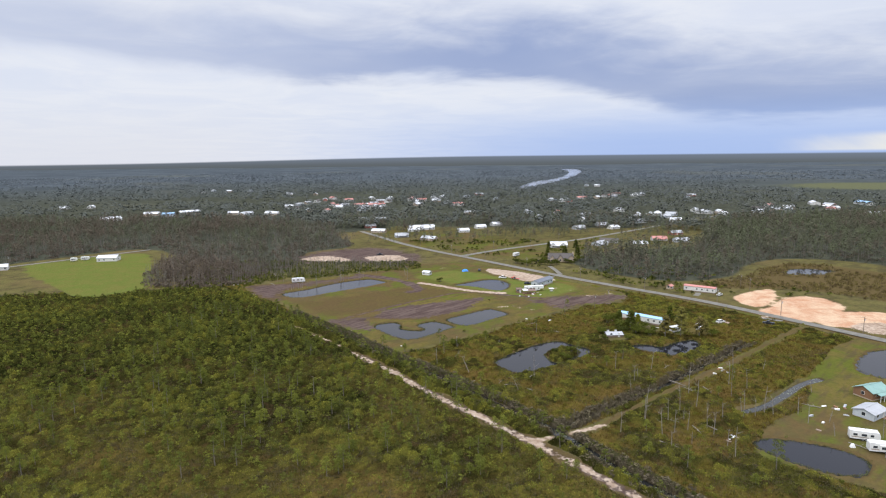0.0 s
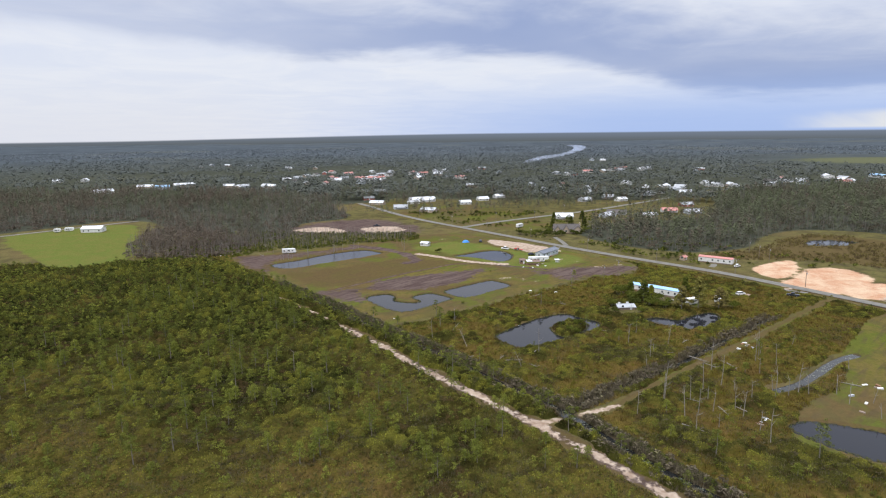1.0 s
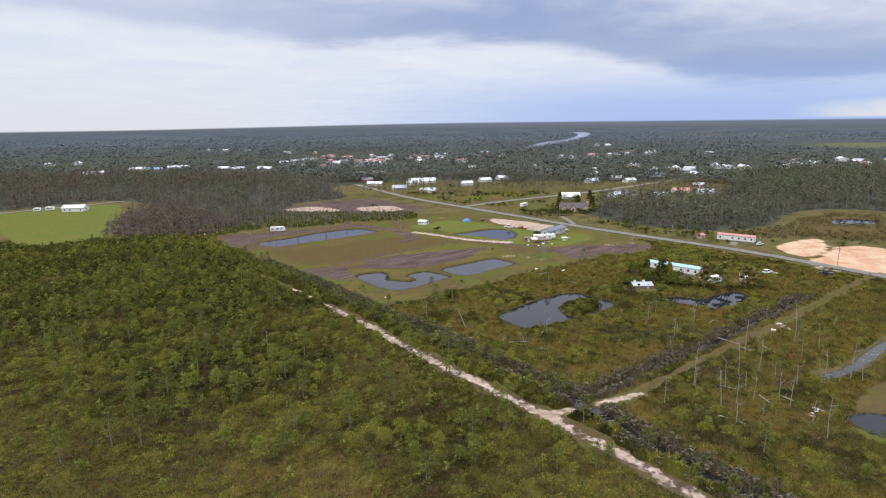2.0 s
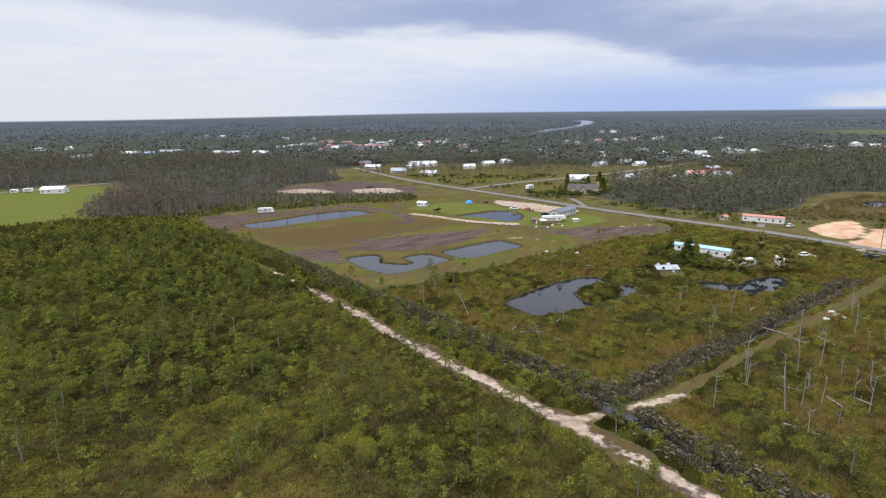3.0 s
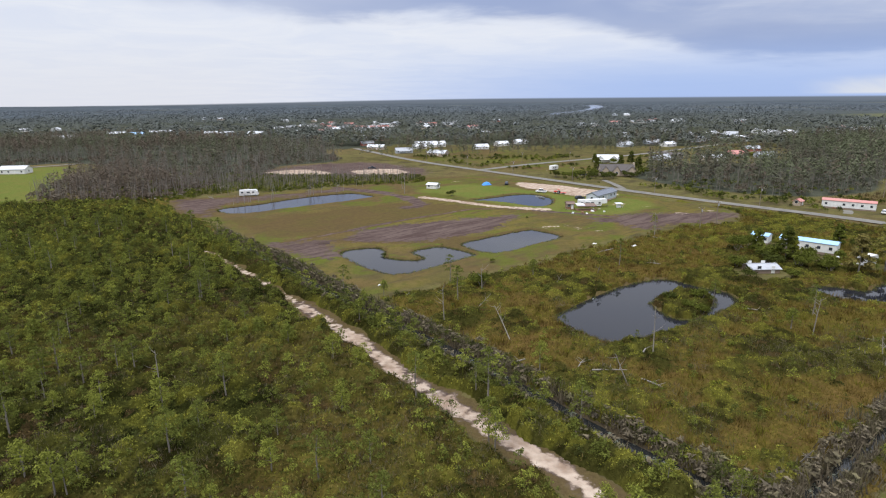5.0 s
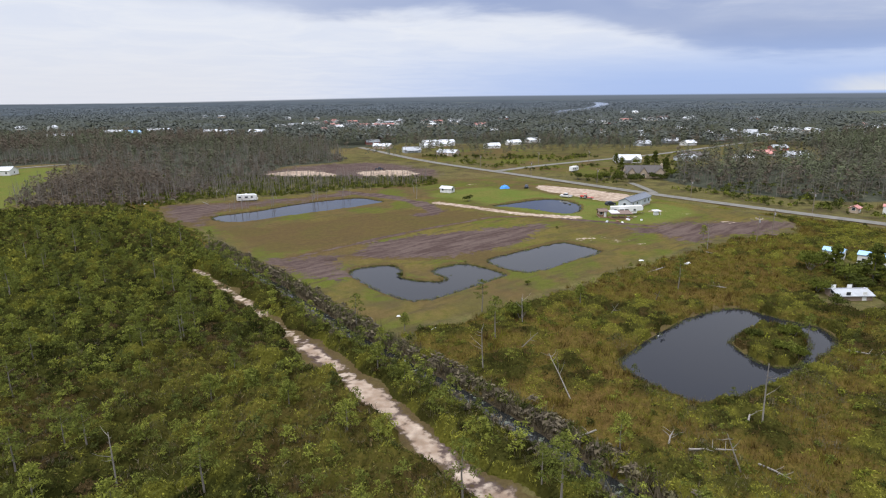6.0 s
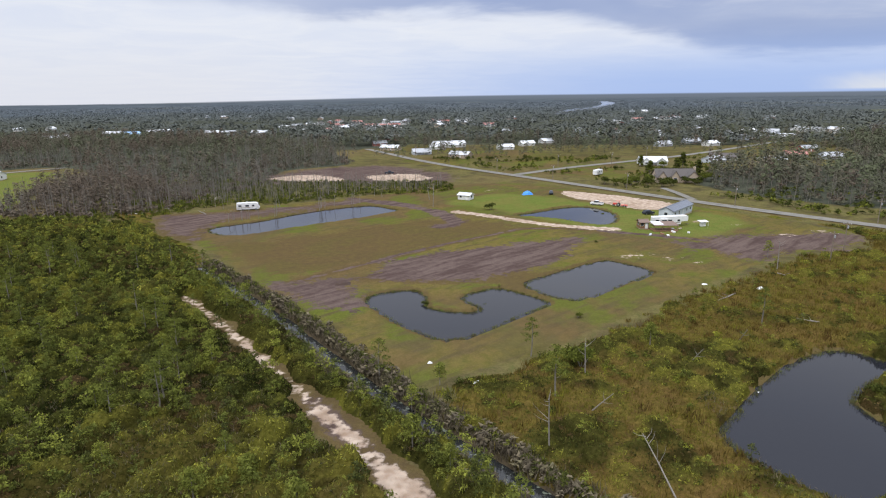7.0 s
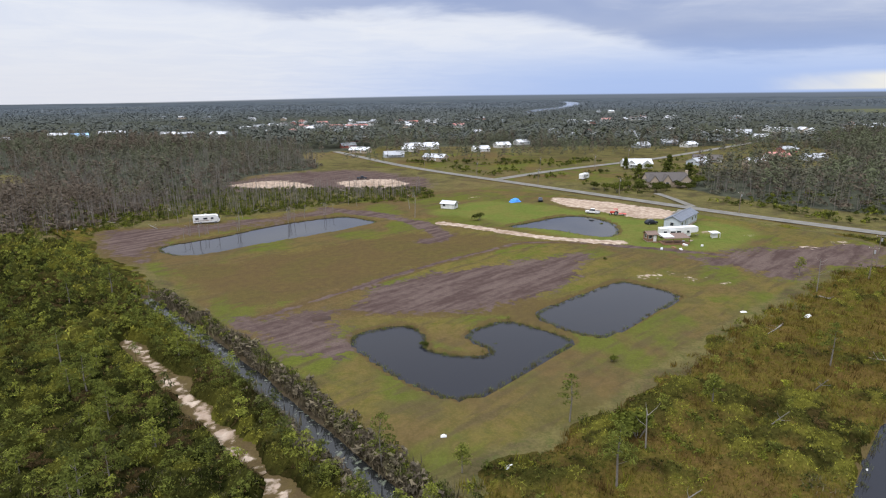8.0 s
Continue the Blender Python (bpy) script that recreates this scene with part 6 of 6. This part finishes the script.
house(81, 324.5, 2, 7.6, 5.2, 1.3, 0.6, M_STRIPE, M_GREYROOF, "low grey shed with a buckled metal roof in scrub", "shed", "metal_shed", 0.1)
camper(113, 329.5, 25, 5.6, "white camper trailer beside the dark pond", slide=False)
camper(125.5, 330.5, 75, 6.4, "white camper parked among brown trees", slide=False)
car(143, 345, 20, M_RVWHITE, "white car parked on the lane")
car(166, 341, 150, M_CARDARK, "dark pickup truck near the road junction", True, "pickup_truck")
# red-roofed trailer across the road
mobile_home(163, 416, -36, 19, 4.6, 2.7, M_WHITE, M_REDROOF, "long white mobile home with a faded red roof")
car(170, 404, 40, M_RVWHITE, "white car parked beside the red-roofed trailer")
house(147, 425, 40, 3.6, 3.0, 2.0, 0.6, M_TANWALL, M_REDROOF, "small tan shed near the red-roofed trailer", "shed", "small_shed", 0.1)
# houses at the crossroads
house(108.5, 607, -4, 17, 10, 2.6, 2.3, M_WHITE, M_WHITEROOF, "white house with a pale metal roof behind trees", wings=((4.5, 5.5, 1.5), (-5, 5, 1.0)), porch=2.0)
house(96, 531, -2, 20, 10, 2.7, 3.5, M_TANWALL, M_SHINGLE, "tan brick house with a dark shingle roof and gables", wings=((7.5, 6.0, 3.0), (-1.0, 4.0, 1.2), (-8.0, 4.5, 3.0)), chimney=True)
car(76, 531, 20, M_CARDARK, "dark car parked before the brick house")
# barn in the green meadow
house(-295, 557, 8, 16, 10, 3.2, 1.6, M_WHITE, M_WHITEROOF, "white metal barn on a bright green meadow", "barn", "barn", 0.1)
camper(-318, 561, 20, 6.5, "white van-like camper beside the meadow road", slide=False)
camper(-325, 556, 15, 5.0, "small white trailer beside the meadow road", slide=False)
house(-362, 516, 30, 14, 9, 2.8, 1.5, M_WHITE, M_WHITEROOF, "white building beside the green meadow")
# yard with trailers east of the lane
camper(128, 208, -15, 9.5, "large white camper parked by the grey pond")
camper(127, 216, -20, 8.0, "white boat-like camper beside the pond", slide=False)
lump("white_tank", 120.5, 211.5, 0, 1.6, 1.2, 1.2, M_RVWHITE, "white plastic water tank on grass", "tank", 12)
house(141, 233, 30, 8.5, 6.5, 2.3, 0.9, M_GREYWALL, M_GREYROOF, "collapsing grey shed among debris", "shed", "metal_shed", 0.1)
house(153, 249, 20, 9.0, 7.0, 2.6, 1.4, M_BROWNWOOD, M_GREENROOF, "brown timber house with a green metal roof", porch=2.0)

# the village in the woods
WALLS = (M_WHITE, M_GREYWALL, M_TANWALL, M_WHITE, M_REDWALL, M_WHITE)
ROOFS = (M_WHITEROOF, M_GREYROOF, M_WHITEROOF, M_SHINGLE, M_GREYROOF, M_REDROOF)
TONES = ("white house with a pale metal roof among trees", "grey house with a grey metal roof among trees", "tan house with a pale metal roof among trees", "white house with brown shingles among trees", "red-walled house with a pale roof among trees", "white house with a faded red roof among trees")
near_homes = (((-92, 779), 20, 4), ((-76, 730), -18, 2), ((-36, 735), 12, 0), ((-22, 752), 26, 0), ((-16, 663), -30, 2), ((-47, 690), 14, 1), ((22, 725), 15, 0), ((44, 760), 22, 0), ((66, 790), 30, 0), ((253, 687), 6, 4), ((219, 643), -4, 5), ((237, 631), 4, 1),
              ((151, 614), 35, 1), ((165, 632), -20, 3), ((187, 610), 10, 2), ((201, 742), 30, 0), ((195, 771), 8, 1), ((160, 742), 30, 1))
for (x, y), turn, k in near_homes:
    house(x, y, turn, 13 + (k * 5) % 4 * 1.6, 8.5, 2.4, 1.9, WALLS[k], ROOFS[k], TONES[k], group="village houses", porch=1.6 if k % 2 else 0.0)
house(-27, 757, 14, 30, 12, 3.4, 1.8, M_WHITE, M_WHITEROOF, "large white metal building with a pale roof", "warehouse", "warehouse", 0.1)
camper(-18, 664, 5, 9, "white trailer near a heap of earth", slide=False)
for k, (x, y, L, W, w, f) in enumerate(((-452, 960, 22, 12, M_TANWALL, M_WHITEROOF), (-421, 948, 20, 11, M_GREYWALL, M_BLUEROOF), (-404, 985, 30, 14, M_TANWALL, M_WHITEROOF), (-477, 890, 26, 12, M_WHITE, M_WHITEROOF), (302, 884, 26, 11, M_WHITE, M_WHITEROOF), (625, 1040, 26, 14, M_WHITE, M_WHITEROOF), (703, 1030, 40, 14, M_WHITE, M_BLUEROOF))):
    house(x, y, 10 + 12 * k, L, W, 4.0, 2.2, w, f, "large pale building in a far clearing", "building", "far_building", 0.2, group="village houses")
far_kinds = [house(-270 + 8 * k, 1082 + 40 * k, 25 * k, 14 + k, 9, 3.2, 2.2, WALLS[k], ROOFS[k], TONES[k], group="village houses") for k in range(6)]
r = np.random.default_rng(710)
centres = ((-290, 958, 26, 5), (-170, 1055, 45, 9), (-110, 1090, 40, 8), (-60, 1200, 50, 10), (-15, 1150, 30, 5), (-317, 1439, 20, 2), (-557, 1590, 40, 4), (-646, 1107, 15, 2), (-85, 849, 14, 2), (215, 890, 14, 2), (300, 865, 22, 5), (393, 900, 30, 6), (230, 1142, 20, 3), (430, 1280, 60, 7), (407, 1676, 20, 2),
           (269, 948, 12, 2), (515, 950, 35, 5), (580, 960, 40, 5), (610, 860, 20, 3), (345, 1240, 40, 4), (60, 1290, 60, 5), (150, 900, 50, 4), (-200, 1200, 60, 5), (700, 900, 40, 4), (240, 800, 30, 4))
for cx, cy, spread, n in centres:
    for k in range(n):
        x, y = cx + r.normal() * spread, cy + r.normal() * spread * 0.7
        if near(np.array([x]), np.array([y]), RIVER, True, 900)[0] < 30:
            continue
        copy_thing(far_kinds[(0, 0, 1, 2, 3, 2, 4, 0, 1, 5)[int(r.integers(0, 10))]], pose(x, y, lift(x, y), 0, 0, r.random() * 360))


# ---------------------------------------------------------------- poles
def pole(x, y, h, turn, lamp=False):
    t = thing("utility_pole", pose(x, y, lift(x, y), 0, 0, turn), "weathered wooden utility pole with a crossarm", "utility pole", "poles along the road")
    part("pole", Build().tube((0, 0, -0.4), (0, 0, h), 0.15, 0.10, 8), M_POLE, t)
    part("crossarm", Build().box(-1.1, 1.1, -0.06, 0.06, h - 0.7, h - 0.56), M_POLE, t)
    for s in (-1, 1):
        part("insulator", Build().tube((s * 0.95, 0, h - 0.56), (s * 0.95, 0, h - 0.36), 0.05, 0.03, 6), M_TRIM, t)
    part("transformer", Build().tube((0.28, 0, h - 1.9), (0.28, 0, h - 1.1), 0.2, 0.2, 8), M_GREYROOF, t)
    return t


base = pole(96, 459, 8.5, -38)
for x, y in ((85, 376), (96, 388), (130, 424), (161, 388), (182, 358), (64, 503), (34, 540), (6, 578), (-24, 622), (82, 606), (46, 597), (118, 650), (-50, 668), (195, 428), (197, 444), (196, 418), (203, 324), (-366, 534), (-330, 578)):
    copy_thing(base, pose(x, y, lift(x, y), 0, 0, -38))
